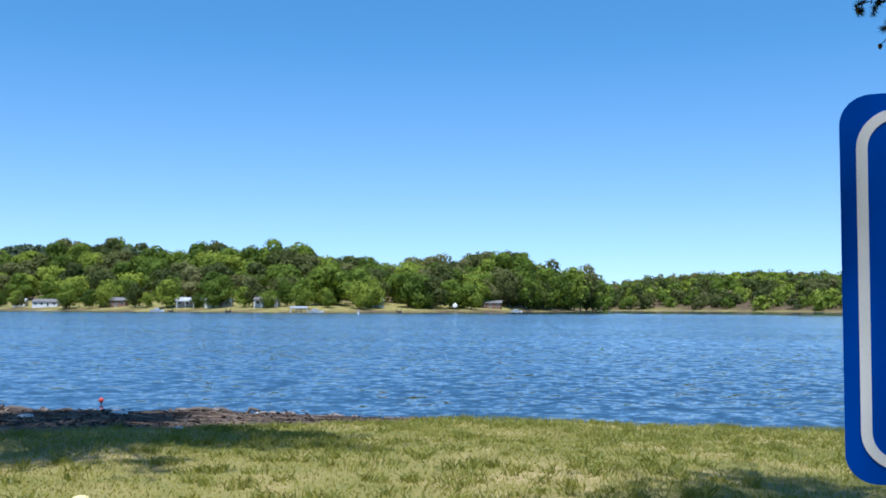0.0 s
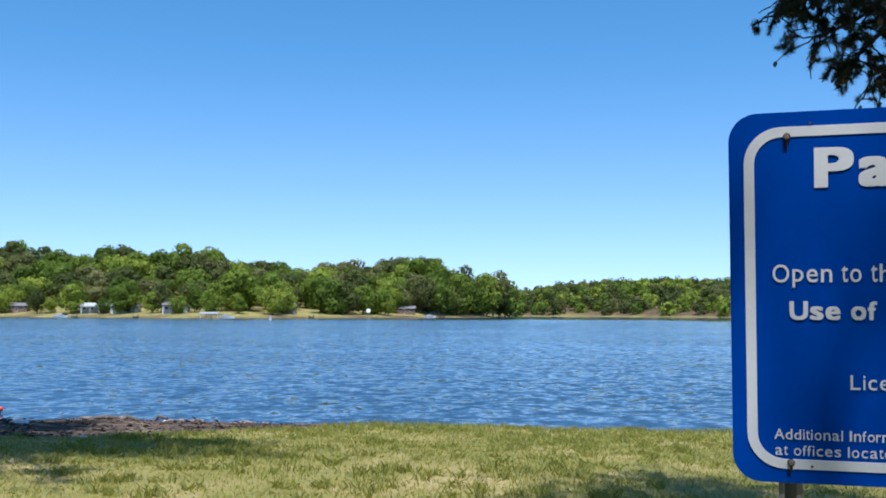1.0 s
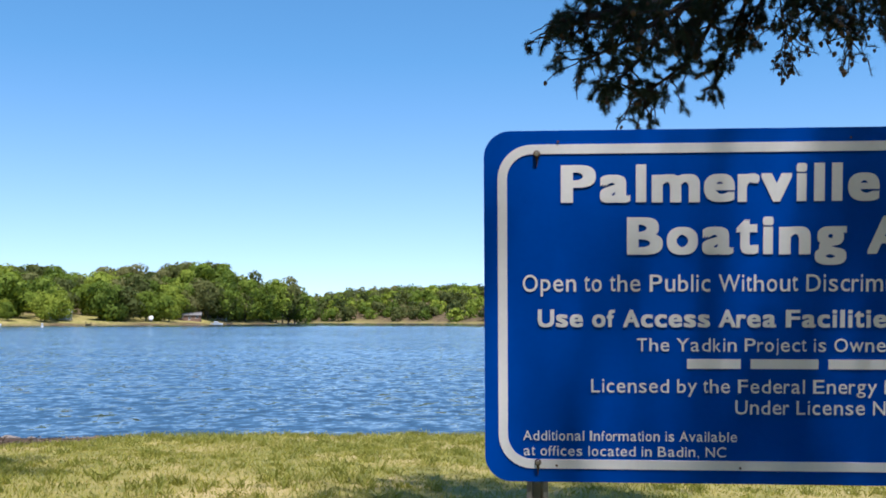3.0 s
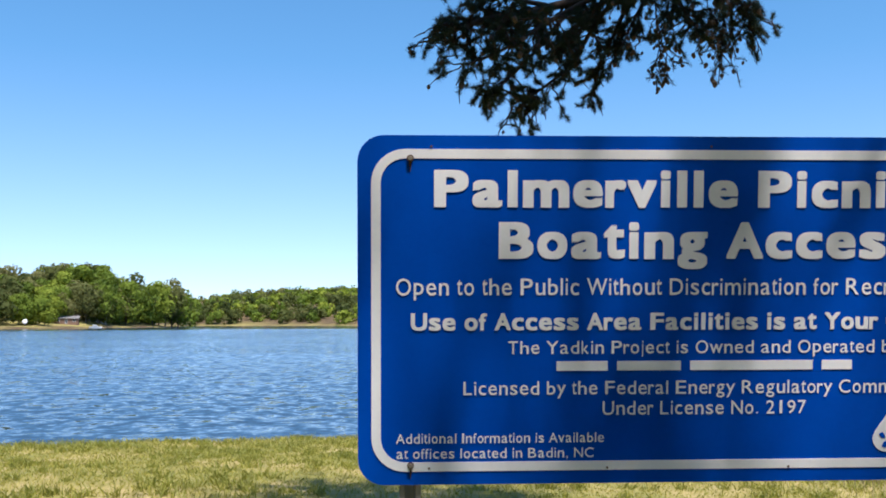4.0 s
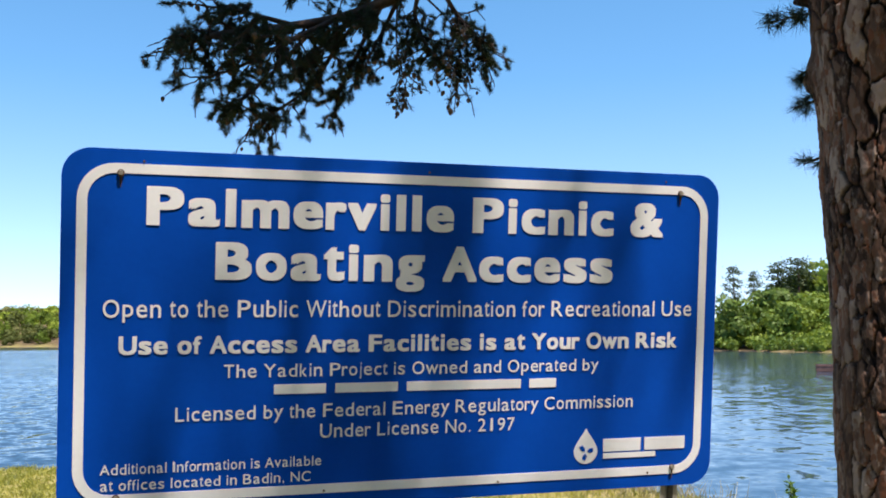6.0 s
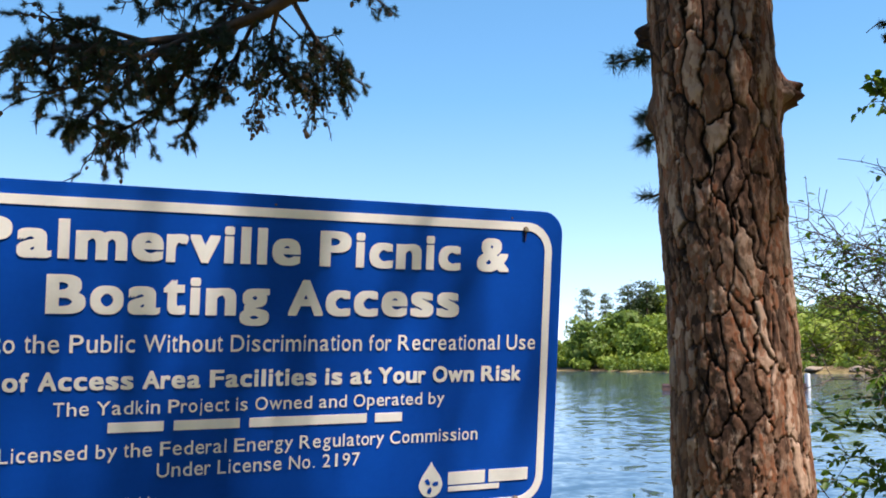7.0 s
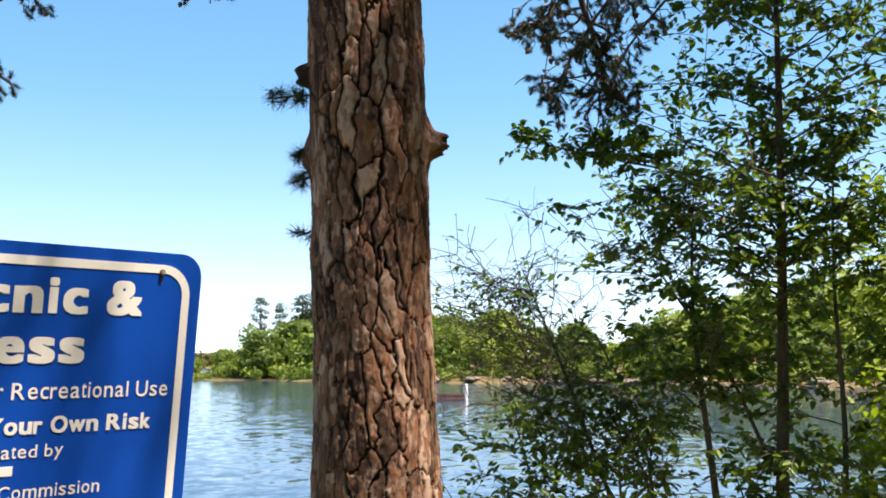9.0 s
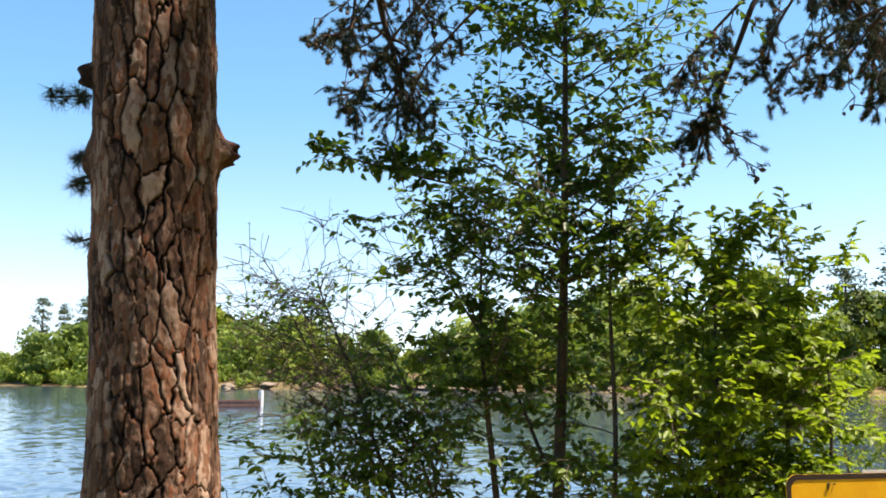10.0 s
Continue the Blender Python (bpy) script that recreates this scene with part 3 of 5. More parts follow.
def build_sign():
    # the panel and its posts lean towards the lawn
    lean = pose(-0.006, -0.051, 0, 0, 0, -3.727) @ pose(0, 0, 1.967, 7.13) @ pose(0, 0, -1.967)
    s = thing("park_sign", lean, "large blue park sign with white lettering on leaning steel posts", "sign")
    part("panel", plate(rounded(SX0, SX1, SZ0, SZ1, 0.066), 0.0, 0.004), M_sign, s)
    part("back_sheet", plate(rounded(SX0 + 0.001, SX1 - 0.001, SZ0 + 0.001, SZ1 - 0.001, 0.065), 0.0045, 0.007), M_back, s, "bare aluminium back of the sign")
    i, w = 0.034, 0.0235
    part("border", ring_band(rounded(SX0 + i, SX1 - i, SZ0 + i, SZ1 - i, 0.085), rounded(SX0 + i + w, SX1 - i - w, SZ0 + i + w, SZ1 - i - w, 0.0615), -0.0015, 0.0), M_letter, s, "white border line")
    for row in (("Palmerville Picnic &", -0.592, 0.787, 1.846, 0.0925, 0.040, BLACK), ("Boating Access", -0.430, 0.634, 1.717, 0.0920, 0.040, BLACK),
                ("Open to the Public Without Discrimination for Recreational Use", -0.687, 0.884, 1.6255, 0.042, 0.006, REGULAR),
                ("Use of Access Area Facilities is at Your Own Risk", -0.650, 0.840, 1.5370, 0.0435, 0.032, BLACK),
                ("The Yadkin Project is Owned and Operated by", -0.405, 0.599, 1.4770, 0.0325, 0.006, REGULAR),
                ("Licensed by the Federal Energy Regulatory Commission", -0.518, 0.709, 1.3735, 0.034, 0.006, REGULAR),
                ("Under License No. 2197", -0.165, 0.359, 1.321, 0.0345, 0.006, REGULAR),
                ("Additional Information is Available", -0.686, -0.161, 1.2515, 0.0250, 0.006, REGULAR),
                ("at offices located in Badin, NC", -0.686, -0.187, 1.2130, 0.0250, 0.006, REGULAR)):
        lettering(s, *row)
    for x0, x1 in ((-0.283, -0.153), (-0.129, 0.034), (0.058, 0.374), (0.398, 0.476)):
        part("name_bar", box(bmesh.new(), ((x0 + x1) / 2, -0.0008, 1.4460), (x1 - x0, 0.0016, 0.024)), M_letter, s, "plain white bar of one word")
    # drop-shaped emblem beside two bars
    drop = []
    for k in range(40):
        a = 2 * math.pi * k / 40
        r = 0.0355
        x, z = r * math.sin(a), -r * math.cos(a)
        if z > 0:
            x *= 1 - (z / r) ** 1.5 * 0.92
            z *= 1.75
        drop.append((0.5705 + x, 1.2555 + z))
    e = part("emblem", plate(drop, -0.0015, 0.0), M_letter, s, "white drop-shaped emblem with a blue rotor")
    for k in range(3):
        a0 = radians(120 * k + 20)
        pts = [(0.5705 + r * math.cos(a0 + da), 1.2525 + r * math.sin(a0 + da)) for r, da in ((0.004, 0), (0.012, -0.55), (0.022, -0.35), (0.024, 0.1), (0.013, 0.45))]
        part("rotor_blade", plate(pts, -0.0025, -0.0015), M_sign, e)
    for x0, x1, z0, z1 in ((0.623, 0.738, 1.251, 1.286), (0.750, 0.877, 1.251, 1.286), (0.624, 0.785, 1.232, 1.246)):
        part("name_bar", box(bmesh.new(), ((x0 + x1) / 2, -0.0008, (z0 + z1) / 2), (x1 - x0, 0.0016, z1 - z0)), M_letter, s, "plain white bar of one word")
    for x, z in ((-0.652, 1.967), (-0.651, 1.196), (0.838, 1.969), (0.838, 1.199)):
        bm = bmesh.new()
        cone(bm, (0, 0, 0), 0.0085, 0.0085, 0.002, 16, pose(x, -0.0027, z, 90))
        b = part("bolt", bm, M_rust, s, "rusty bolt and washer")
        bm = bmesh.new()
        cone(bm, (0, 0, 0), 0.0065, 0.0055, 0.005, 6, pose(x, -0.006, z, 90))
        part("bolt_head", bm, M_bolt, b)
        # dark tapering streak below the bolt
        tail = [(x - 0.004, z), (x + 0.004, z), (x + 0.0025, z - 0.022), (x, z - 0.036), (x - 0.002, z - 0.020)]
        part("dark_streak", plate(tail, -0.00195, -0.0016), M_rust, b)
    for x, z in ((-0.600, 1.996), (0.104, 1.999), (0.792, 2.000), (-0.604, 1.188), (-0.152, 1.186), (0.316, 1.184), (0.762, 1.186)):
        part("rivet", cone(bmesh.new(), (0, 0, 0), 0.0032, 0.0026, 0.002, 10, pose(x, -0.0025, z, 90)), M_rust, s)
    # U-channel posts behind the panel
    for x, half in ((-0.652, 0.027), (0.838, 0.027)):
        prof = [(-half, 0.0), (-half * 0.5, 0.0), (-half * 0.36, 0.024), (half * 0.36, 0.024), (half * 0.5, 0.0), (half, 0.0), (half, 0.003), (half * 0.55, 0.003), (half * 0.42, 0.028), (-half * 0.42, 0.028), (-half * 0.55, 0.003), (-half, 0.003)]
        bm = bmesh.new()
        lo = [bm.verts.new((x + px, 0.0085 + py, -0.25)) for px, py in prof]
        hi = [bm.verts.new((x + px, 0.0085 + py, 2.0)) for px, py in prof]
        for k in range(len(prof)):
            j = (k + 1) % len(prof)
            bm.faces.new((lo[k], lo[j], hi[j], hi[k]))
        bm.faces.new(hi)
        bmesh.ops.recalc_face_normals(bm, faces=bm.faces)
        p = part("post", bm, M_steel, s, "weathered U-channel steel post")
        # flat black discs stand in for the dark of the holes
        for k in range(14):
            part("bolt_hole", cone(bmesh.new(), (0, 0, 0), 0.005, 0.005, 0.001, 10, pose(x, 0.0322, 0.1 + k * 0.075, 90)), M_black, p)
    return s


build_sign()


# ---- the pine beside the sign ----
def bark_trunk(name, base, lean, radii, z_top, front, knobs=()):
    """A trunk with plates of bark between deep cracks. radii: rows of height and radius; front: the side with the finest bark."""
    th = np.concatenate([np.linspace(front - 1.75, front + 1.75, 205), np.linspace(front + 1.75, front + 2 * np.pi - 1.75, 66)[1:-1]])
    around = len(th)
    th = th % (2 * np.pi)
    zs = np.concatenate([np.arange(-0.2, 0.8, 0.02), np.arange(0.8, 3.75, 0.0060), np.arange(3.75, z_top, 0.03)])
    T, Z = np.meshgrid(th, zs)
    R = np.interp(Z, *np.array(radii).T)

    def vn(fu, fv, s):
        """Smooth noise, with fu cells round the trunk and fv cells a metre."""
        g = np.random.default_rng(s).random((fu, int((z_top + 1) * fv) + 3))
        u, v = T / (2 * np.pi) * fu, (Z + 0.3) * fv
        i, j = np.floor(u).astype(int), np.floor(v).astype(int)
        a, b = u - i, v - j
        a, b = a * a * (3 - 2 * a), b * b * (3 - 2 * b)
        i0, i1 = i % fu, (i + 1) % fu
        return (g[i0, j] * (1 - a) + g[i1, j] * a) * (1 - b) + (g[i0, j + 1] * (1 - a) + g[i1, j + 1] * a) * b - 0.5

    def plates(NU, h0, jag, s):
        """Cells of bark: edge distance, a value for each cell, and how level the nearest edge runs."""
        rg = np.random.default_rng(s)
        U = (T / (2 * np.pi) * NU + jag * (1.6 * vn(9, 4, s + 1) + 1.0 * vn(24, 11, s + 2) + 0.45 * vn(60, 26, s + 3) + 0.2 * vn(130, 60, s + 4))) % NU
        V = Z / h0 + jag * (1.4 * vn(11, 4, s + 5) + 1.1 * vn(26, 11, s + 6) + 0.5 * vn(60, 30, s + 7) + 0.25 * vn(130, 60, s + 8))
        nv = int(z_top / h0) + 12
        ju, jv, cell = rg.random((NU, nv)), rg.random((NU, nv)), rg.random((NU, nv))
        iu, iv = np.floor(U).astype(int), np.floor(V).astype(int)
        f1, f2, who = np.full(U.shape, 9.0), np.full(U.shape, 9.0), np.zeros(U.shape)
        u1, v1, u2, v2 = (np.zeros(U.shape) for _ in range(4))
        for a in (-2, -1, 0, 1, 2):
            for b in (-2, -1, 0, 1, 2):
                cu, cv = iu + a, iv + b
                k, l = cu % NU, np.clip(cv + 5, 0, nv - 1)
                du, dv = cu + ju[k, l] - U, cv + jv[k, l] - V
                d = np.hypot(du, dv)
                near = d < f1
                second = ~near & (d < f2)
                u2, v2 = np.where(near, u1, np.where(second, du, u2)), np.where(near, v1, np.where(second, dv, v2))
                u1, v1 = np.where(near, du, u1), np.where(near, dv, v1)
                f2 = np.where(near, f1, np.minimum(f2, d))
                who = np.where(near, cell[k, l], who)
                f1 = np.minimum(f1, d)
        gap = np.hypot(u1 - u2, v1 - v2) + 1e-6
        return (f2 * f2 - f1 * f1) / (2 * gap), who, np.abs(v1 - v2) / gap

    g1, who, flat1 = plates(23, 0.215, 0.46, 100)
    g2, flake, _ = plates(44, 0.11, 0.55, 200)
    _, scale, _ = plates(95, 0.04, 0.65, 300)
    width = (0.028 + 0.14 * np.clip(vn(17, 7, 31) + 0.5, 0, 1) ** 1.6) * (1 - 0.6 * flat1)
    e = np.clip(g1 / width, 0, 1)
    e = e * e * (3 - 2 * e)
    e2 = np.clip(g2 / 0.05, 0, 1)
    bare = np.clip(vn(12, 6, 33) * 4 + 0.4, 0, 1)
    H = 0.016 * e + 0.005 * np.minimum(g1, 0.35) + (0.004 * who + 0.006 * flake * bare + 0.0035 * scale + 0.002 * e2 * bare) * (0.2 + 0.8 * e) - 0.021
    H += 0.003 * vn(140, 70, 41) + 0.003 * vn(60, 24, 45) + 0.012 * vn(5, 3, 44)
    stub = np.zeros(T.shape)
    for kt, kz, kr, kh in knobs:
        dt = (T - kt + np.pi) % (2 * np.pi) - np.pi
        H += kh * (0.9 + 0.5 * vn(60, 36, 51) + 0.3 * vn(120, 70, 52)) * np.exp(-(((dt * R) ** 2 + (Z - kz) ** 2) / kr ** 2) ** (4 if kr < 0.06 else 1.5))
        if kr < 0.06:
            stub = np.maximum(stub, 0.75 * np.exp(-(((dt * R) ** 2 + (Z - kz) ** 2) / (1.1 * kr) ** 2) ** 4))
    r = R + H
    X = base[0] + lean[0] * Z + r * np.cos(T)
    Y = base[1] + lean[1] * Z + r * np.sin(T)
    n = len(zs)
    i = np.arange(n - 1)[:, None] * around
    j = np.arange(around)[None]
    k = (j + 1) % around
    f = np.stack([i + j, i + k, i + around + k, i + around + j], -1).reshape(-1, 4)
    # mask for the dark painted into cracks and along flake edges
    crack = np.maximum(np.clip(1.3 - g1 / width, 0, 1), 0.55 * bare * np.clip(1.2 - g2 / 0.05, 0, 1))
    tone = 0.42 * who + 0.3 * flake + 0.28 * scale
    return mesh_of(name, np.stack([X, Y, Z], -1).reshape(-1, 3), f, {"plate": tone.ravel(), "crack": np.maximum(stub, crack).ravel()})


def bezier(pts, n=24):
    """A smooth line through points (Catmull-Rom)."""
    p = np.array(pts, float)
    p = np.vstack([2 * p[0] - p[1], p, 2 * p[-1] - p[-2]])
    out = []
    for i in range(1, len(p) - 2):
        t = np.linspace(0, 1, n, endpoint=False)[:, None]
        a, b, c, d = p[i - 1], p[i], p[i + 1], p[i + 2]
        out.append(0.5 * (2 * b + (c - a) * t + (2 * a - 5 * b + 4 * c - d) * t * t + (3 * b - a - 3 * c + d) * t ** 3))
    return np.vstack(out + [p[-2:-1]])


def tufts(rng, C, D, needles=40, length=0.12, width=0.0045, spread=1.0, back=0.05):
    """Bottle-brush tufts of needles at C along D."""
    n = len(C)
    c = np.repeat(C, needles, 0)
    d = np.repeat(unit(D), needles, 0)
    off = rng.random((len(c), 1)) * back
    g = unit(d + rng.normal(size=c.shape) * spread * 0.75)
    return blades(c - d * off, g, length * (0.7 + 0.5 * rng.random(len(c))), width)


def twig_spray(rng, main, r0, r1, count, reach, droop, sub=4, t0=0.15, out_bias=None):
    """Twigs off a limb: their tubes, and the tips with directions."""
    paths = [(main, np.linspace(r0, r1, len(main)))]
    tips, dirs = [], []
    for _ in range(count):
        k = int(len(main) * (t0 + (1 - t0) * rng.random() ** 0.8)) - 1
        tan = unit(main[min(k + 1, len(main) - 1)] - main[max(k - 1, 0)])
        d = unit(rng.normal(size=3) * np.array([1, 0.8, 0.7]) + tan * 0.9 + np.array([0, 0, -droop]) + (0 if out_bias is None else np.array(out_bias)))
        L = reach * (0.4 + 0.75 * rng.random())
        t = np.linspace(0, 1, 9)[:, None]
        bend = rng.normal(size=3) * 0.18
        p = main[k] + d * L * t + np.array([0, 0, -droop * 0.35]) * L * t ** 2 + bend * L * t * (1 - t) + rng.normal(size=(9, 3)) * 0.012 * t
        rr = max(0.004, min(r0 * 0.35, 0.012))
        paths.append((p, np.linspace(rr, 0.003, 9)))
        tips.append(p[-1]), dirs.append(p[-1] - p[-3])
        for _ in range(sub):
            j = rng.integers(2, 9)
            d2 = unit(d * 0.6 + rng.normal(size=3) * 0.7 + np.array([0, 0, -droop * 0.3]))
            l2 = L * (0.15 + 0.3 * rng.random())
            q = p[j] + d2 * l2 * np.linspace(0, 1, 4)[:, None] + np.array([0, 0, -0.15 * l2]) * np.linspace(0, 1, 4)[:, None] ** 2
            paths.append((q, np.linspace(0.005, 0.0025, 4)))
            tips.append(q[-1]), dirs.append(q[-1] - q[-2])
    return paths, np.array(tips), np.array(dirs)


def joined(sets):
    co, fc, n = [], [], 0
    for c, f in sets:
        co.append(c), fc.append(np.asarray(f) + n)
        n += len(c)
    return np.concatenate(co), np.concatenate(fc)


def cone_mesh():
    """A small pine cone: rings of scales that taper to the tip."""
    bm = bmesh.new()
    rings = [[bm.verts.new((r * math.cos(a), r * math.sin(a), z)) for a in [math.tau * (k + 0.5 * (i % 2)) / 6 for k in range(6)]] for i, (r, z) in enumerate(((0.005, 0.014), (0.0115, 0.007), (0.0125, -0.002), (0.009, -0.012)))]
    tip = bm.verts.new((0, 0, -0.021))
    for a, b in zip(rings, rings[1:]):
        for k in range(6):
            bm.faces.new((a[k], a[(k + 1) % 6], b[(k + 1) % 6], b[k]))
    for k in range(6):
        bm.faces.new((rings[3][k], rings[3][(k + 1) % 6], tip))
    bm.faces.new(rings[0])
    bmesh.ops.recalc_face_normals(bm, faces=bm.faces)
    me = from_bm("pine_cone", bm)
    me.materials.append(M_cone)
    return me


CONE = cone_mesh()


def limb_parts(tree, rng, main, r0, r1, count, reach, droop, sub, needles=125, length=0.037, cones=24, t0=0.15, bias=None, width=0.0031):
    paths, tips, dirs = twig_spray(rng, bezier(main), r0, r1, count, reach, droop, sub, t0, bias)
    limb = part("limb", mesh_of("limb", *tubes(paths, 5)), M_limb, tree, smooth=True)
    keep = rng.random(len(tips)) < 0.78
    part("needles", mesh_of("needles", *tufts(rng, tips[keep], dirs[keep], needles, length, width, 2.6, 0.05)), M_needle, limb, "dark green needle tufts")
    for k in rng.choice(len(tips), min(cones, len(tips)), replace=False):
        c = new("pine_cone", CONE)
        c.parent = limb
        s = 0.8 + 0.7 * rng.random()
        c.matrix_local = Matrix.Translation(Vector(tips[k] + rng.normal(size=3) * 0.012 - np.array([0, 0, 0.012]))) @ pose(0, 0, 0, rng.normal() * 25, rng.normal() * 25, 0) @ Matrix.Diagonal((s, s, s, 1))
    return limb


PX, PY = 2.181, 0.372


def high_crown(tree, rng, x, y, z0, z1, rad, limbs, tufts_n, shade_len=0.3, clump=0.35):
    """The crown above the view: limbs and tufts."""
    paths, C, D = [], [], []
    for k in range(limbs):
        a = 2.4 * k + rng.random()
        z = z0 + (z1 - z0) * k / limbs
        L = rad * (1.0 - 0.45 * (k / limbs)) * (0.6 + 0.5 * rng.random())
        t = np.linspace(0, 1, 8)[:, None]
        p = np.array([x, y, z]) + np.array([math.cos(a), math.sin(a), 0.12]) * L * t + np.array([0, 0, -0.1 * L]) * t ** 2
        paths.append((p, np.linspace(0.06, 0.012, 8)))
        m = tufts_n // limbs
        s = 0.35 + 0.65 * rng.random((m, 1))
        c = np.array([x, y, z]) + np.array([math.cos(a), math.sin(a), 0.10]) * L * s + rng.normal(size=(m, 3)) * np.array([1.0, 1.0, 0.63]) * clump
        C.append(c), D.append(rng.normal(size=(m, 3)) + np.array([math.cos(a), math.sin(a), 0.3]))
    C, D = np.concatenate(C), np.concatenate(D)
    limb = part("upper_limbs", mesh_of("upper_limbs", *tubes(paths, 5)), M_limb, tree, smooth=True)
    part("upper_needles", mesh_of("upper_needles", *tufts(rng, C, D, 15, shade_len, 0.017, 1.0, 0.1)), M_needle, limb)


def build_pine():
    rng = np.random.default_rng(11)
    t = thing("pine_tree", pose(PX, PY, 0), "tall pine with thick plated reddish-brown bark beside the sign", "tree")
    knobs = [(radians(-44), 2.63, 0.056, 0.05), (radians(-42), 2.645, 0.10, 0.035), (radians(140), 2.92, 0.05, 0.05), (radians(137), 2.58, 0.07, 0.03), (radians(135), 2.17, 0.07, 0.012), (radians(-120), 2.72, 0.14, 0.015)]
    lean = (-0.020, 0.019)
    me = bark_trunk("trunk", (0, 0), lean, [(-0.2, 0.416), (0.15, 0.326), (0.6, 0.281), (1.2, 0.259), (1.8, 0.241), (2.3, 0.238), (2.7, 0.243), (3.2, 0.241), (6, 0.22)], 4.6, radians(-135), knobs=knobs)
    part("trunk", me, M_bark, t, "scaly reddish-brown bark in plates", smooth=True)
    up = [((lean[0] * z, lean[1] * z, z), r) for z, r in ((4.5, 0.225), (6, 0.21), (8, 0.18), (9.5, 0.14), (11, 0.09), (12.0, 0.04))]
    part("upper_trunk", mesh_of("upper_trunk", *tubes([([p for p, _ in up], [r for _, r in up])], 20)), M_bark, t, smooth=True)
    loc = lambda pts: [(x - PX, y - PY, z) for x, y, z in pts]
    # limb hanging over the sign, and its drooping side branches
    limb_parts(t, rng, loc([(2.15, 0.5, 6.0), (2.05, 2.1, 5.1), (1.75, 3.1, 4.3), (1.51, 3.92, 4.09), (1.08, 4.21, 3.91), (0.61, 4.15, 3.75), (0.09, 3.76, 3.52), (-0.14, 3.63, 3.40)]), 0.07, 0.014, 52, 0.30, 0.25, 4, t0=0.58)
    for main, n, reach in (([(1.19, 4.21, 3.95), (0.96, 4.21, 3.63), (0.80, 4.23, 3.37), (0.54, 4.15, 3.15), (0.34, 3.98, 3.02)], 34, 0.22),
                           ([(0.97, 4.21, 3.86), (0.61, 4.04, 3.62), (0.22, 3.70, 3.31), (-0.02, 3.57, 3.18)], 34, 0.22),
                           ([(0.80, 4.21, 3.77), (0.54, 4.21, 3.45), (0.28, 3.97, 3.17), (0.18, 3.88, 3.07)], 26, 0.20),
                           ([(0.61, 4.15, 3.77), (0.22, 3.91, 3.74), (-0.02, 3.72, 3.68)], 18, 0.22),
                           ([(1.31, 4.21, 4.00), (1.16, 4.33, 3.66), (1.02, 4.33, 3.34), (1.00, 4.33, 3.20)], 16, 0.14),
                           ([(1.58, 3.81, 4.09), (1.75, 3.83, 3.86), (1.91, 3.84, 3.70), (1.97, 3.88, 3.61)], 40, 0.24),
                           ([(1.43, 4.12, 4.08), (1.38, 4.30, 3.90), (1.27, 4.33, 3.68), (1.21, 4.33, 3.54)], 28, 0.20),
                           ([(1.51, 3.92, 4.08), (1.52, 4.07, 3.85), (1.61, 3.90, 3.55)], 34, 0.20),
                           ([(1.38, 4.19, 4.04), (1.14, 4.10, 3.84), (0.89, 4.10, 3.73)], 30, 0.20),
                           ([(1.12, 4.21, 3.92), (0.93, 4.38, 3.73), (0.75, 4.44, 3.52)], 28, 0.20),
                           ([(0.70, 4.21, 3.79), (0.41, 3.87, 3.61), (0.15, 3.64, 3.45)], 28, 0.20),
                           ([(1.66, 3.74, 4.10), (1.48, 4.26, 4.22), (1.25, 4.44, 4.18)], 30, 0.24),
                           ([(1.44, 4.04, 4.07), (1.27, 4.44, 4.28), (0.97, 4.44, 4.28), (0.61, 4.38, 4.15)], 34, 0.26)):
        limb_parts(t, rng, loc(main), 0.02, 0.007, n, reach * 1.15, 0.3, 4, t0=0.2, cones=14)
    for main, n in (([(1.50, 3.95, 4.05), (1.72, 3.85, 3.78), (1.82, 3.90, 3.52)], 22), ([(1.40, 4.10, 4.05), (1.42, 4.20, 3.75), (1.45, 4.20, 3.42)], 16)):
        limb_parts(t, rng, loc(main), 0.009, 0.004, n, 0.26, 0.6, 4, needles=26, cones=50, t0=0.3)
    for main, n in (([(1.55, 3.3, 4.5), (1.65, 3.18, 4.18), (1.78, 3.19, 4.04), (1.91, 3.17, 3.95)], 12), ([(2.2, 2.6, 4.7), (2.39, 2.76, 4.30), (2.58, 2.72, 4.17), (2.90, 2.55, 4.09)], 20)):
        limb_parts(t, rng, loc(main), 0.012, 0.004, n, 0.15, 0.35, 4, needles=90, cones=14, t0=0.35)
    limb_parts(t, rng, loc([(2.1, 0.55, 4.6), (1.85, 0.7, 4.0), (1.65, 0.8, 3.6), (1.55, 0.85, 3.38)]), 0.02, 0.006, 16, 0.14, 0.3, 4, t0=0.6, cones=8)
    # limbs on the far side, over the water's edge
    limb_parts(t, rng, loc([(2.3, 0.4, 6.2), (3.0, 0.45, 5.4), (3.45, 0.35, 4.5), (4.82, 1.14, 4.32), (4.92, 1.06, 3.87), (4.97, 1.04, 3.64)]), 0.05, 0.010, 30, 0.40, 0.1, 5, t0=0.55, cones=34)
    for main, n in (([(4.73, 1.12, 4.83), (4.74, 1.28, 4.38), (4.79, 1.35, 4.06)], 15), ([(4.79, 1.09, 4.57), (4.95, 0.96, 4.35), (5.10, 0.86, 4.15)], 17), ([(3.45, 0.4, 4.4), (3.65, 0.25, 4.2), (5.11, 0.83, 4.64)], 17)):
        limb_parts(t, rng, loc(main), 0.018, 0.007, n, 0.38, 0.2, 4, t0=0.2, cones=22)
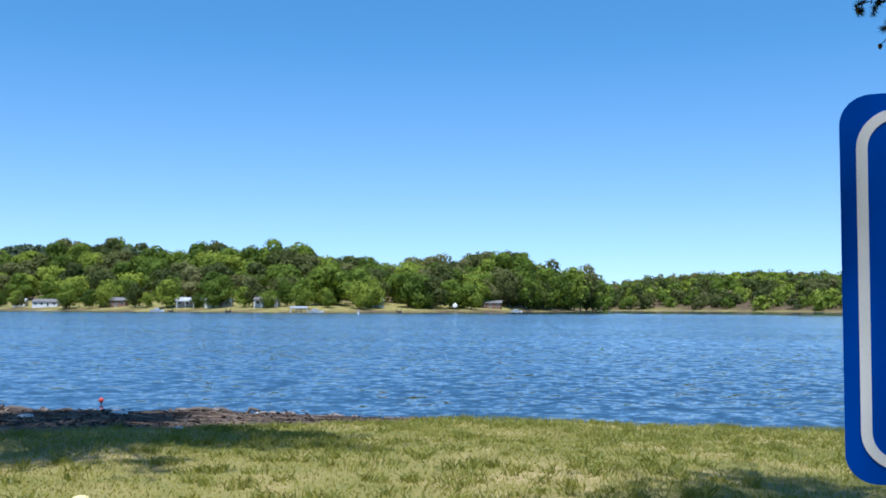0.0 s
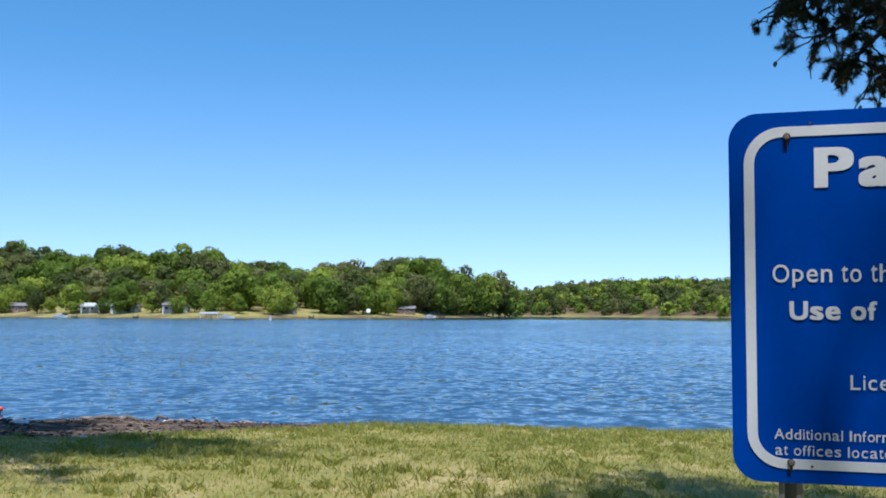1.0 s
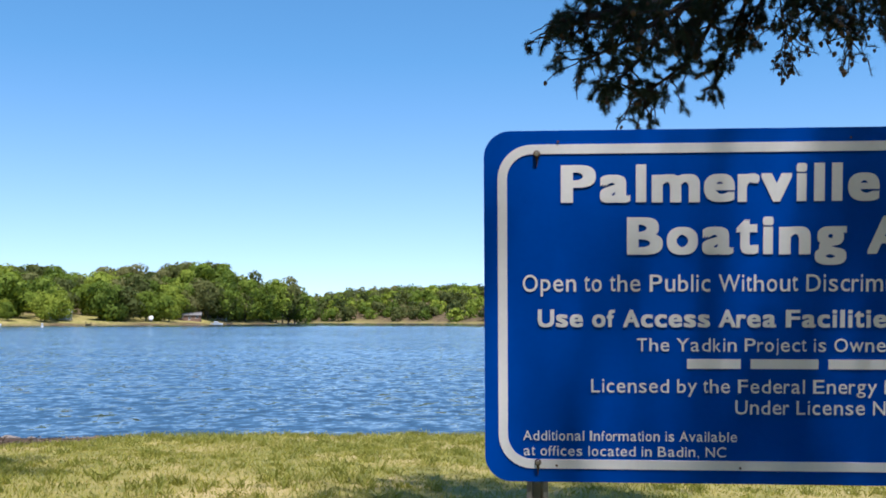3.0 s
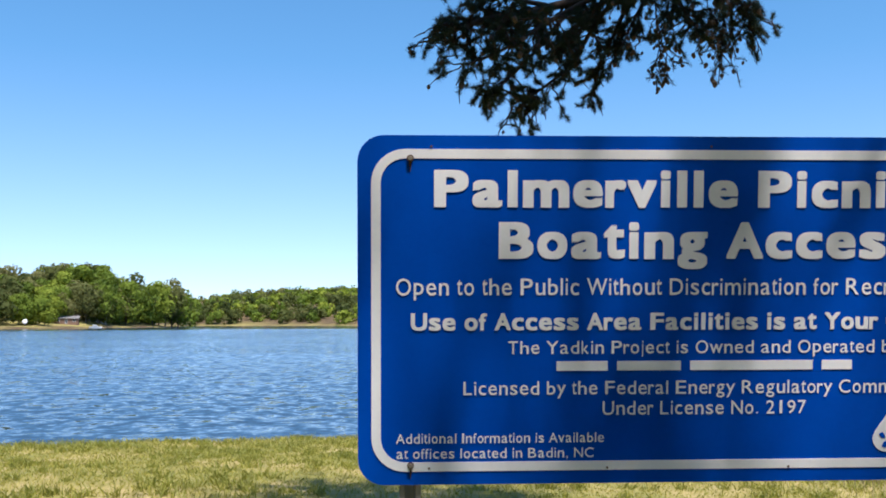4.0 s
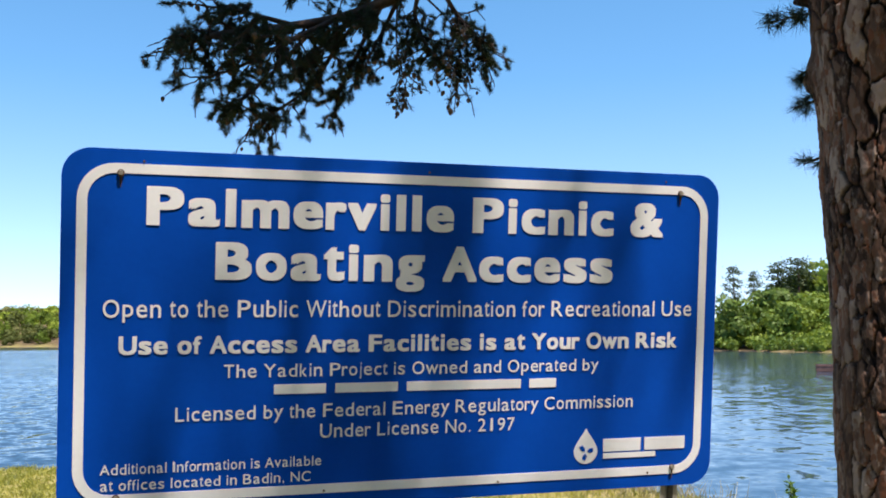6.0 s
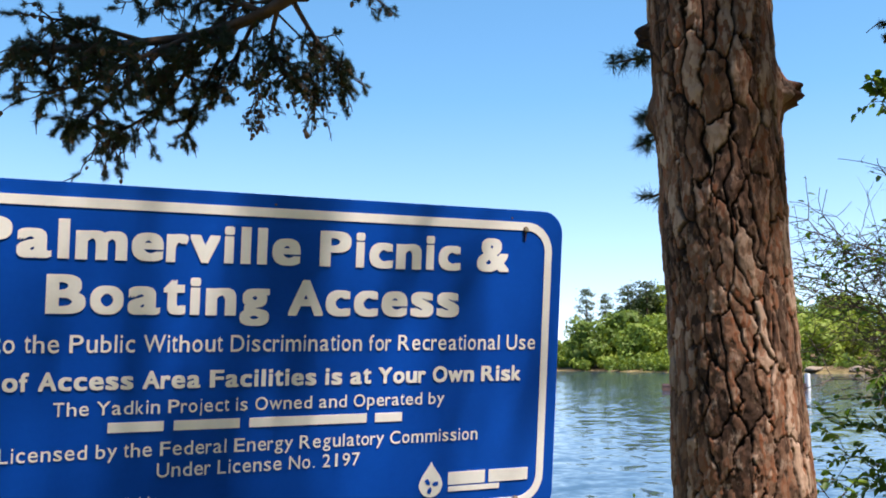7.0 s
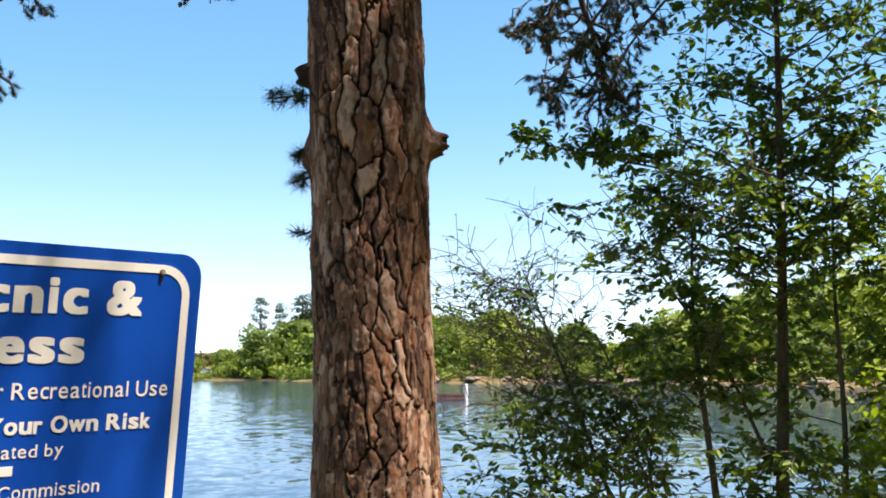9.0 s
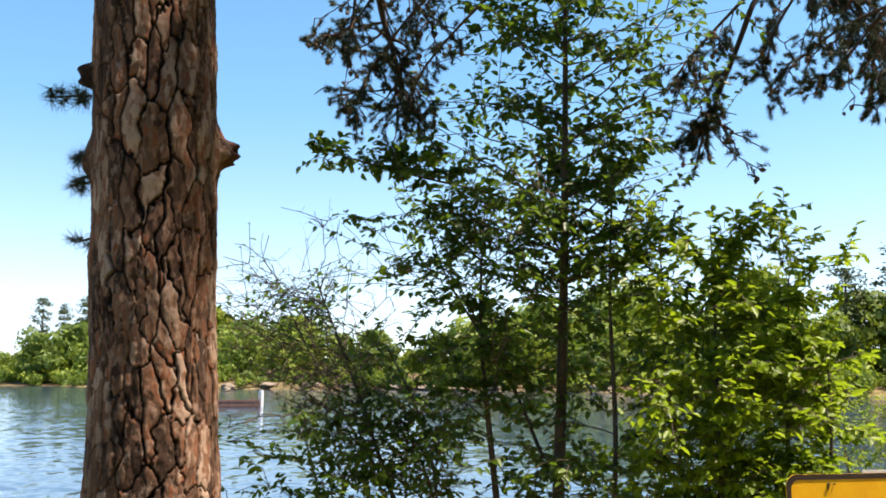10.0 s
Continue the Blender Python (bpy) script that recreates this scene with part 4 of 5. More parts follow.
    limb_parts(t, rng, loc([(2.3, 0.2, 6.4), (3.6, -0.8, 5.2), (5.98, -1.35, 4.81), (5.99, -1.13, 4.16), (5.92, -0.91, 3.58), (5.89, -0.83, 3.38)]), 0.04, 0.008, 28, 0.33, 0.15, 5, t0=0.70, cones=10)
    for main, n in (([(5.99, -1.19, 4.36), (5.92, -0.80, 3.97), (5.86, -0.65, 3.77)], 18), ([(5.98, -1.26, 4.68), (6.05, -1.58, 4.36), (6.07, -1.84, 4.01), (6.10, -1.97, 3.80)], 30), ([(5.98, -1.26, 4.68), (5.98, -1.48, 4.49), (5.96, -1.66, 4.24)], 20), ([(6.05, -1.45, 4.42), (6.11, -1.78, 4.23), (6.11, -1.97, 4.03)], 18), ([(6.05, -1.58, 4.42), (6.18, -2.10, 4.29), (6.18, -2.36, 4.16)], 22)):
        limb_parts(t, rng, loc(main), 0.014, 0.006, n, 0.37, 0.3, 5, t0=0.2, cones=20)
    for main, n in (([(5.75, -2.11, 4.0), (5.75, -1.75, 3.88), (5.76, -1.47, 3.71), (5.78, -1.26, 3.54)], 18), ([(5.6, -2.11, 3.81), (5.65, -1.93, 3.6), (5.71, -1.96, 3.39)], 12), ([(5.61, -1.58, 4.2), (5.68, -1.37, 3.93), (5.75, -1.25, 3.63)], 14), ([(5.63, -2.12, 4.03), (5.71, -1.78, 3.68), (5.73, -1.62, 3.55)], 14),
                    ([(4.86, 0.67, 4.36), (4.81, 0.96, 4.08), (4.77, 1.21, 3.75), (4.77, 1.32, 3.54)], 22), ([(4.98, 0.25, 4.32), (4.93, 0.57, 4.05), (4.89, 0.84, 3.76), (4.9, 0.94, 3.52)], 22), ([(4.73, 1.05, 4.4), (4.69, 1.3, 4.11), (4.62, 1.44, 4.05)], 12)):
        limb_parts(t, rng, loc(main), 0.012, 0.005, n, 0.24, 0.3, 4, t0=0.2, cones=16)
    limb_parts(t, rng, loc([(5.92, -0.86, 3.45), (5.75, -0.91, 3.33), (5.82, -1.04, 3.16), (5.88, -1.2, 3.04)]), 0.007, 0.003, 5, 0.10, 0.3, 2, needles=20, cones=5, t0=0.3)
    # short sprouts on the trunk
    for a, z, L, n in ((138, 2.84, 0.17, 6), (135, 2.60, 0.08, 9), (135, 2.49, 0.08, 4), (137, 2.26, 0.06, 2)):
        u = np.array([math.cos(radians(a)), math.sin(radians(a)), 0.0])
        p0 = u * 0.245 + np.array([lean[0] * z, lean[1] * z, z])
        p1 = p0 + u * L + np.array([0, 0, -0.02])
        s = part("sprout", mesh_of("sprout", *tubes([(np.linspace(p0, p1, 4), np.linspace(0.006, 0.003, 4))], 5)), M_limb, t)
        C = np.array([p1 + rng.normal(size=3) * 0.02 - u * 0.03 * k for k in range(n)])
        D = u + rng.normal(size=(n, 3)) * 0.5
        part("needles", mesh_of("needles", *tufts(rng, C, D - np.array([0, 0, 0.3]), 150, 0.062, 0.0024, 1.3, 0.06)), M_needle, s, "short tufts of green needles")
    # two unseen crown clumps, set to shade the trunk and the lawn
    high_crown(t, rng, 0.58, -1.86, 6.7, 8.3, 0.85, 12, 120, 0.3, 0.20)
    high_crown(t, rng, -0.8, 1.0, 7.2, 12.0, 2.8, 34, 2300, 0.3)
    return t


build_pine()


# ---- unseen pines, set where their crowns shade the shore grass and the sign ----
def build_shade_pine(x, y, z0, z1, rad, limbs, n, seed, clump=0.35, lean=(0.0, 0.0)):
    """lean: how far the crown's middle stands off the foot."""
    rng = np.random.default_rng(seed)
    t = thing("pine_tree", pose(x, y, ground_z(x, y)), "unseen lakeside pine whose high open crown shades the lawn", "tree")
    zs = [-0.2, 0.3, 2, 4, z0, z1 + 0.8]
    rs = [0.34, 0.26, 0.22, 0.2, 0.17, 0.04]
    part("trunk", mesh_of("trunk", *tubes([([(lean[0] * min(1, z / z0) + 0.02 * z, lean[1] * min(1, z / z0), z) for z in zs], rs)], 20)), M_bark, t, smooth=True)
    high_crown(t, rng, lean[0], lean[1], z0, z1, rad, limbs, n, 0.3, clump)


build_shade_pine(-10.2, 6.2, 11.0, 15.0, 2.8, 36, 2300, 9, 0.24)
build_shade_pine(-8.5, 4.5, 7.2, 12.0, 3.4, 44, 4200, 5, 0.26, (1.2, -0.2))
build_shade_pine(1.5, -5.3, 6.2, 10.5, 3.0, 40, 2300, 168, 0.24)


# ---- leafy trees at the water's edge ----
def leafy_stem(rng, base, top, r0, branches, blen, leaves_per, leaf, droop=0.1, t0=0.12, side=None, leafless=0.0, twigs=7, decay=0.7):
    """A slender stem with side branches, twigs and leaves."""
    wob = rng.normal(size=(4, 3)) * np.array([0.06, 0.06, 0])
    ctrl = [np.array(base, float) + (np.array(top, float) - np.array(base, float)) * f + (wob[i] if 0 < i < 3 else 0) for i, f in enumerate((0, 0.35, 0.7, 1.0))]
    main = bezier(ctrl, 10)
    paths = [(main, np.linspace(r0, 0.005, len(main)))]
    P, D = [], []
    for b in range(branches):
        f = t0 + (1 - t0) * (b + rng.random()) / branches
        k = min(int(f * (len(main) - 1)), len(main) - 2)
        a = rng.random() * 2 * np.pi
        d = np.array([math.cos(a), math.sin(a), 0.35 + 0.35 * rng.random()])
        if side is not None:
            d = d + np.array(side)
        d = unit(d)
        L = blen * (1.05 - decay * f) * (0.55 + 0.7 * rng.random())
        t = np.linspace(0, 1, 8)[:, None]
        p = main[k] + d * L * t + np.array([0, 0, -droop]) * L * t ** 2 + rng.normal(size=(8, 3)) * 0.03 * t + rng.normal(size=3) * 0.16 * L * t ** 2
        paths.append((p, np.linspace(max(0.004, r0 * 0.30 * (1.1 - f)), 0.003, 8)))
        bare = rng.random() < leafless
        for _ in range(twigs):
            j = rng.integers(1, 8)
            d2 = unit(d * 0.5 + rng.normal(size=3) * np.array([0.8, 0.8, 0.45]))
            l2 = L * (0.18 + 0.3 * rng.random())
            s = np.linspace(0, 1, 5)[:, None]
            q = p[j] + d2 * l2 * s + rng.normal(size=3) * 0.28 * l2 * s ** 2 + rng.normal(size=(5, 3)) * 0.012 * s
            paths.append((q, np.linspace(0.0035, 0.002, 5)))
            if bare:
                for _ in range(2):
                    d3 = unit(d2 + rng.normal(size=3) * 0.7)
                    paths.append((q[2] + d3 * l2 * 0.5 * np.linspace(0, 1, 4)[:, None] + rng.normal(size=3) * 0.25 * l2 * np.linspace(0, 1, 4)[:, None] ** 2, np.linspace(0.0016, 0.001, 4)))
                continue
            n = leaves_per
            s = ((np.arange(n) + 0.4 + 0.5 * rng.random(n)) / n)[:, None]
            axis = unit(q[-1] - q[0])
            flank = unit(np.cross(axis, np.array([0.0, 0.0, 1.0]) + rng.normal(size=3) * 0.25))
            c = q[0] + (q[-1] - q[0]) * s + rng.normal(size=(n, 3)) * 0.014
            row = np.where(np.arange(n) % 2, 1.0, -1.0)[:, None] * (0.55 + 0.6 * rng.random((n, 1)))
            P.append(c), D.append(axis * 0.7 + flank * row + rng.normal(size=(n, 3)) * 0.28 + np.array([0, 0, -0.30]))
    P = np.concatenate(P) if P else np.zeros((1, 3))
    D = np.concatenate(D) if D else np.ones((1, 3))
    N = np.array([0, 0, 1.0]) + rng.normal(size=P.shape) * 0.5
    s = leaf * (0.55 + 0.7 * rng.random(len(P)))
    return paths, oval_leaves(P, D, N, s, s * 0.56, 0.2)


def leafy_tree(name, x, y, label, stems, seed, mat, k=1.0):
    """A many-stemmed tree: each stem is a part that carries its leaves."""
    rng = np.random.default_rng(seed)
    z = ground_z(x, y)
    t = thing(name, pose(x, y, z) @ Matrix.Diagonal((k, k, k, 1)), label, "tree")
    for st in stems:
        paths, lv = leafy_stem(rng, *st)
        b = part("stem", mesh_of("stem", *tubes(paths, 5)), M_stem, t, smooth=True)
        part("leaves", mesh_of("leaves", *lv), mat, b, "fresh green oval leaves")


def build_edge_trees():
    # stems: base, top, radius, branches, branch length, leaves a twig, leaf length, droop, start, bias, leafless
    leafy_tree("young_tree", 5.46, 0.09, "slender young broadleaf tree with several thin stems", [
        ((0, 0.1, 0), (0.0, -0.10, 6.2), 0.062, 76, 1.25, 9, 0.081, 0.10, 0.42, None, 0.0, 9, 0.25),
        ((0.0, 0.42, 0), (0.05, 0.66, 3.6), 0.040, 26, 1.15, 9, 0.077, 0.12, 0.45, None, 0.1, 8, 0.35),
        ((0.0, 0.10, 0.2), (0.15, 0.05, 2.9), 0.022, 16, 0.75, 8, 0.076, 0.12, 0.30, None, 0.0, 6, 0.35),
        ((0.0, 0.15, 1.5), (-0.25, 1.05, 3.35), 0.016, 20, 0.75, 9, 0.077, 0.12, 0.15, (-0.2, 0.4, 0), 0.05, 7, 0.2),
        ((0.0, 0.05, 3.35), (-0.85, 1.55, 3.88), 0.014, 16, 0.48, 9, 0.076, 0.2, 0.45, None, 0.0, 6, 0.2),
        ((0.15, -0.2, 0), (0.22, -0.40, 4.0), 0.03, 42, 0.95, 9, 0.079, 0.12, 0.16, None, 0.0, 8, 0.25),
        ((-0.1, 0.55, 0), (-0.55, 1.15, 1.9), 0.024, 18, 0.95, 8, 0.077, 0.12, 0.25, (-0.3, 0.4, 0), 0.1, 7, 0.35),
        ((0.05, 0.25, 0), (-0.1, 0.35, 1.35), 0.02, 16, 0.75, 8, 0.076, 0.15, 0.2, None, 0.0, 7, 0.35),
    ], 21, M_leaf, 0.88)
    leafy_tree("waterside_shrub", 4.67, 1.41, "low leafy green shrub beside the young tree", [
        ((0, 0, 0), (-0.1, 0.2, 1.75), 0.022, 18, 0.85, 8, 0.077, 0.10, 0.30, None, 0.0, 8, 0.35),
        ((0.3, -0.3, 0), (0.4, -0.45, 1.85), 0.022, 16, 0.85, 8, 0.077, 0.10, 0.35, None, 0.0, 8, 0.35),
    ], 25, M_leaf, 0.88)
    leafy_tree("bare_sapling", 5.38, 0.75, "thin sapling with mostly bare grey twigs", [
        ((0, 0, 0), (-0.75, 0.95, 2.9), 0.03, 28, 1.15, 4, 0.055, 0.12, 0.55, (-0.55, 0.7, 0.0), 0.5, 9, 0.25),
        ((0.05, 0, 0), (-0.35, 0.55, 2.4), 0.02, 24, 1.0, 6, 0.065, 0.15, 0.40, (-0.5, 0.6, 0.0), 0.35, 8, 0.2),
        ((0.1, 0.1, 0), (-0.45, 1.5, 2.75), 0.02, 22, 0.9, 4, 0.050, 0.10, 0.55, (-0.3, 0.7, 0.05), 0.5, 8, 0.2),
    ], 22, M_leaf, 0.88)
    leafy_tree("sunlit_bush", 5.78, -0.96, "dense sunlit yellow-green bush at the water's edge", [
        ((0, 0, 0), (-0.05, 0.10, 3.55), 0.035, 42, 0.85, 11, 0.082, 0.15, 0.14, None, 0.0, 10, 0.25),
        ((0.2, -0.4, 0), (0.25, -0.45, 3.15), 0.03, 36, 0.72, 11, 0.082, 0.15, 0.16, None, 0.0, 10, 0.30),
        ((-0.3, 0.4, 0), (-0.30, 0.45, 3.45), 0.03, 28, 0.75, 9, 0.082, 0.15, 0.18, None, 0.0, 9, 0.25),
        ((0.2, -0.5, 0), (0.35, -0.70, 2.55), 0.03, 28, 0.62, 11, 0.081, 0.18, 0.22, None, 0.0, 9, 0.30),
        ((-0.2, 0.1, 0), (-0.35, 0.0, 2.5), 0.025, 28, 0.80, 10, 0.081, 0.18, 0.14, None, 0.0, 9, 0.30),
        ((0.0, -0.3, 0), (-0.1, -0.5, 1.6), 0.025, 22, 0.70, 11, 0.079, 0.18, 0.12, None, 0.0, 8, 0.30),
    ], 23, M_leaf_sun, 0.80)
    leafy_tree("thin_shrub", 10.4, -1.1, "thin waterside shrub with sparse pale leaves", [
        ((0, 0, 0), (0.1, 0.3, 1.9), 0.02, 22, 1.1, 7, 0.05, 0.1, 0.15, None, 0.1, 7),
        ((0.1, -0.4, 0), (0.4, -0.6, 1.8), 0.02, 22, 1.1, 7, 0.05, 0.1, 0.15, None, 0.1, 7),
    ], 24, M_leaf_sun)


build_edge_trees()


# ---- yellow sign and yellow post ----
def build_yellow_sign():
    m = pose(3.762, -1.985, 0.029, 0, 0, -50)
    z = ground_z(3.62, -2.02)
    s = thing("yellow_sign", m, "yellow warning sign with a black border on a steel post", "sign")
    part("panel", plate(rounded(-0.34, 0.34, 0.84, 1.285, 0.045), 0.0, 0.004), M_yellow, s)
    part("border", ring_band(rounded(-0.34, 0.34, 0.84, 1.285, 0.045), rounded(-0.32, 0.32, 0.86, 1.263, 0.032), -0.002, 0.0), M_black, s, "dark painted border")
    for x in (-0.155, -0.13):
        part("bolt", cone(bmesh.new(), (0, 0, 0), 0.007 if x < -0.14 else 0.004, 0.006 if x < -0.14 else 0.0035, 0.006, 8, pose(x, -0.004, 1.245, 90)), M_rust, s)
    part("dark_streak", plate([(-0.163, 1.243), (-0.147, 1.243), (-0.158, 1.215)], -0.0025, -0.0015), M_rust, s)
    part("post", box(bmesh.new(), (-0.15, 0.03, 0.52 + z), (0.055, 0.05, 1.54), None, 0.006), M_steel, s)
    part("back_plate", plate(rounded(0.04, 0.30, 1.0, 1.290, 0.006), 0.060, 0.064), M_white, s, "white plate fixed behind the sign")


build_yellow_sign()


def build_bollard(x, y):
    z = ground_z(x, y)
    b = thing("yellow_post", pose(x, y, z), "short pale yellow painted post standing in the grass", "post")
    bm = bmesh.new()
    cone(bm, (0, 0, -0.05), 0.068, 0.066, 0.22, 20)
    part("shaft", bm, M_cream, b, smooth=False)
    bm = bmesh.new()
    bmesh.ops.create_uvsphere(bm, u_segments=20, v_segments=10, radius=0.066, matrix=Matrix.Translation((0, 0, 0.06)) @ Matrix.Diagonal((1, 1, 0.35, 1)))
    part("cap", bm, M_cream, b, smooth=True)


build_bollard(-5.95, 4.10)


# ---- shoreline stones, driftwood, weeds ----
def stone(rng, name, x, y, s, mat, label):
    bm = bmesh.new()
    bmesh.ops.create_icosphere(bm, subdivisions=3, radius=1)
    o = rng.random(3) * 50
    for v in bm.verts:
        v.co *= 1 + 0.35 * noise.noise(v.co * 1.3 + Vector(o)) + 0.12 * noise.noise(v.co * 3.5 + Vector(o))
        v.co.z = max(v.co.z, -0.45)
        v.co.x, v.co.y, v.co.z = v.co.x * s[0], v.co.y * s[1], v.co.z * s[2]
    ob = part(name, bm, mat, None)
    ob.matrix_world = pose(x, y, max(ground_z(x, y), WATER - 0.05) + s[2] * 0.3, 0, 0, rng.random() * 360)
    return tagged(ob, label, "stone", "stones along the shore")


def build_shore():
    rng = np.random.default_rng(31)
    pale = [(-11.3, 14.72, 0.07), (-12.1, 14.6, 0.08), (-10.2, 14.90, 0.17), (-9.75, 14.95, 0.13), (-8.8, 15.1, 0.12), (-12.9, 14.4, 0.10), (-12.1, 13.1, 0.12), (-12.9, 11.6, 0.10), (-9.0, 10.2, 0.06)]
    for x, y, r in pale:
        stone(rng, "pale_stone", x, y, (r * (1 + rng.random() * 0.6), r, r * 0.45), M_pale_rock, "pale flat stone lying on the dirt bank")
    for k in range(70):
        x = -17.5 + 9.2 * rng.random()
        y = 13.8 + 0.175 * (x + 16) + rng.normal() * 0.20
        r = 0.05 + 0.11 * rng.random() ** 2
        stone(rng, "shore_stone", x, y, (r * 1.4, r, r * 0.7), M_rock, "dark weathered stone at the water's edge")
    for x, y, L, a in ((-14.2, 13.75, 2.6, 8), (-10.9, 14.5, 1.7, 11), (-15.8, 13.2, 2.0, 4)):
        n = np.linspace(0, 1, 12)[:, None]
        p = np.array([[-L / 2, 0, 0.02]]) + np.array([[L, 0, 0]]) * n + np.random.default_rng(int(L * 10)).normal(size=(12, 3)) * 0.03
        ob = part("driftwood", mesh_of("driftwood", *tubes([(p, np.linspace(0.055, 0.03, 12))], 8)), M_wood, None, smooth=True)
        ob.matrix_world = pose(x, y, ground_z(x, y), 0, 0, a)
        tagged(ob, "weathered brown driftwood log on the dirt bank", "driftwood", "driftwood logs")
    # dark and tan litter washed up on the dirt
    for name, label, mat, n in (("dark_litter", "dark twigs and leaf litter strewn on the dirt bank", M_wood, 2600), ("tan_litter", "tan dry leaves and chips strewn on the dirt bank", M_boulder, 420)):
        P = np.column_stack([-17 + 11 * rng.random(n), 9.0 + 6.5 * rng.random(n)])
        z, bare = height(P[:, 0], P[:, 1])
        P, z = P[(bare > 0.6) & (z > WATER + 0.02)], z[(bare > 0.6) & (z > WATER + 0.02)]
        D = rng.normal(size=(len(P), 3)) * np.array([1, 1, 0.15])
        ob = part(name, mesh_of(name, *leaf_cards(np.column_stack([P, z + 0.012]), D, np.array([[0, 0, 1.0]]) + rng.normal(size=D.shape) * 0.3, 0.05 + 0.16 * rng.random(len(P)) ** 2, 0.02 + 0.05 * rng.random(len(P)))), mat, None)
        tagged(ob, label, "litter", kind="stuff")
    x, y = -14.6, 15.9
    f = thing("red_float", pose(x, y, WATER), "small red float bobbing on the water", "float")
    bm = bmesh.new()
    bmesh.ops.create_uvsphere(bm, u_segments=14, v_segments=8, radius=0.055, matrix=Matrix.Translation((0, 0, 0.10)))
    part("ball", bm, M_red, f, smooth=True)
    part("stem", cone(bmesh.new(), (0, 0, 0), 0.012, 0.012, 0.2, 8), M_black, f)


build_shore()


def grass_field(name, label, rng, P, L, W, mat, lean=0.45, patch=None):
    z, _ = height(P[:, 0], P[:, 1])
    c = np.column_stack([P, z - 0.005])
    d = np.array([0, 0, 1.0]) + rng.normal(size=c.shape) * np.array([lean, lean, 0.1])
    d = unit(d)
    side = unit(np.cross(d, rng.normal(size=c.shape)))
    bend = rng.normal(size=c.shape) * np.array([0.35, 0.35, 0.0])
    L, W = L[:, None], W[:, None]
    m = c + d * L * 0.55
    tip = c + (d + bend) * L
    v = np.stack([c - side * W / 2, c + side * W / 2, m + side * W * 0.4, m - side * W * 0.4, tip], 1).reshape(-1, 3)
    i = np.arange(len(c))[:, None] * 5
    f = np.concatenate([i + np.array([[0, 1, 2]]), i + np.array([[0, 2, 3]]), i + np.array([[3, 2, 4]])], 1).reshape(-1, 3)
    tone = np.repeat(np.clip(0.5 if patch is None else patch, 0.02, 0.97) * np.ones(len(c)), 5)
    ob = part(name, mesh_of(name, v, f, {"tree": tone}), mat, None)
    return tagged(ob, label, "grass", kind="stuff")


def build_grass():
    rng = np.random.default_rng(41)
    n = 190000
    P = np.column_stack([-17 + 25 * rng.random(n), 2.2 + 14 * rng.random(n)])
    d = inside_by(NEAR, P[:, 0], P[:, 1])
    _, bare = height(P[:, 0], P[:, 1])
    patch = wobble(P[:, 0] + 3, P[:, 1], 0.9) + 0.6 * wobble(P[:, 0], P[:, 1] + 7, 3.1)
    keep = (d > 0.12) & (rng.random(n) > bare * 1.1) & (patch + 0.9 * rng.random(n) > -0.55)
    keep &= np.abs(P[:, 0] + 2.5 - 0.0) < 14
    P, d, patch = P[keep], d[keep], patch[keep]
    edge = np.exp(-((d - 0.8) / 1.3) ** 2)
    L = (0.024 + 0.034 * rng.random(len(P)) ** 2 + 0.03 * np.clip(patch, 0, 1)) + edge * (0.02 + 0.05 * rng.random(len(P)))
    W = 0.007 + 0.006 * rng.random(len(P))
    grass_field("lawn_grass", "short uneven lawn grass, taller along the water", rng, P, L, W, M_grass, 0.45, 0.70 - 0.5 * patch + 0.25 * rng.normal(size=len(P)) - 0.30 * edge)
    # taller green tufts scattered over the lawn
    C = np.column_stack([-17 + 24 * rng.random(1700), 3 + 13 * rng.random(1700)])
    C = C[(inside_by(NEAR, C[:, 0], C[:, 1]) > 0.4) & (height(C[:, 0], C[:, 1])[1] < 0.5) & (wobble(C[:, 0] + 5, C[:, 1], 0.7) > -0.35)]
    P = np.repeat(C, 34, 0) + rng.normal(size=(len(C) * 34, 2)) * 0.055
    grass_field("grass_tufts", "taller fresh green tufts scattered over the lawn", rng, P, 0.045 + 0.09 * rng.random(len(P)), 0.008 + 0.008 * rng.random(len(P)), M_grass, 0.55, 0.20 + 0.14 * rng.normal(size=len(P)))
    # weeds by the water on the sign's far side
    P = np.column_stack([rng.normal(6.2, 0.55, 700), rng.normal(8.8, 1.0, 700)])
    P = P[inside_by(NEAR, P[:, 0], P[:, 1]) > 0.1]
    grass_field("dry_weeds", "tall dry straw-coloured weeds at the waterline", rng, P, 0.15 + 0.25 * rng.random(len(P)), 0.007 + 0.004 * rng.random(len(P)), M_dry, 0.3)


build_grass()


def build_weed(x, y, h, seed):
    rng = np.random.default_rng(seed)
    t = thing("tall_weed", pose(x, y, ground_z(x, y)), "single tall thin weed stalk near the water", "weed")
    p = np.column_stack([0.03 * np.sin(np.linspace(0, 3, 10)), np.zeros(10), np.linspace(0, h, 10)])
    part("stalk", mesh_of("stalk", *tubes([(p, np.linspace(0.006, 0.002, 10))], 5)), M_stem, t)
    c = p[rng.integers(1, 9, 40)]
    part("leaves", mesh_of("leaves", *leaf_cards(c, rng.normal(size=(40, 3)) + np.array([0, 0, 0.3]), np.tile([0, 0, 1.0], (40, 1)), 0.10, 0.03)), M_leaf, t)


build_weed(7.05, 6.9, 0.42, 3)
build_weed(6.85, 6.6, 0.30, 4)


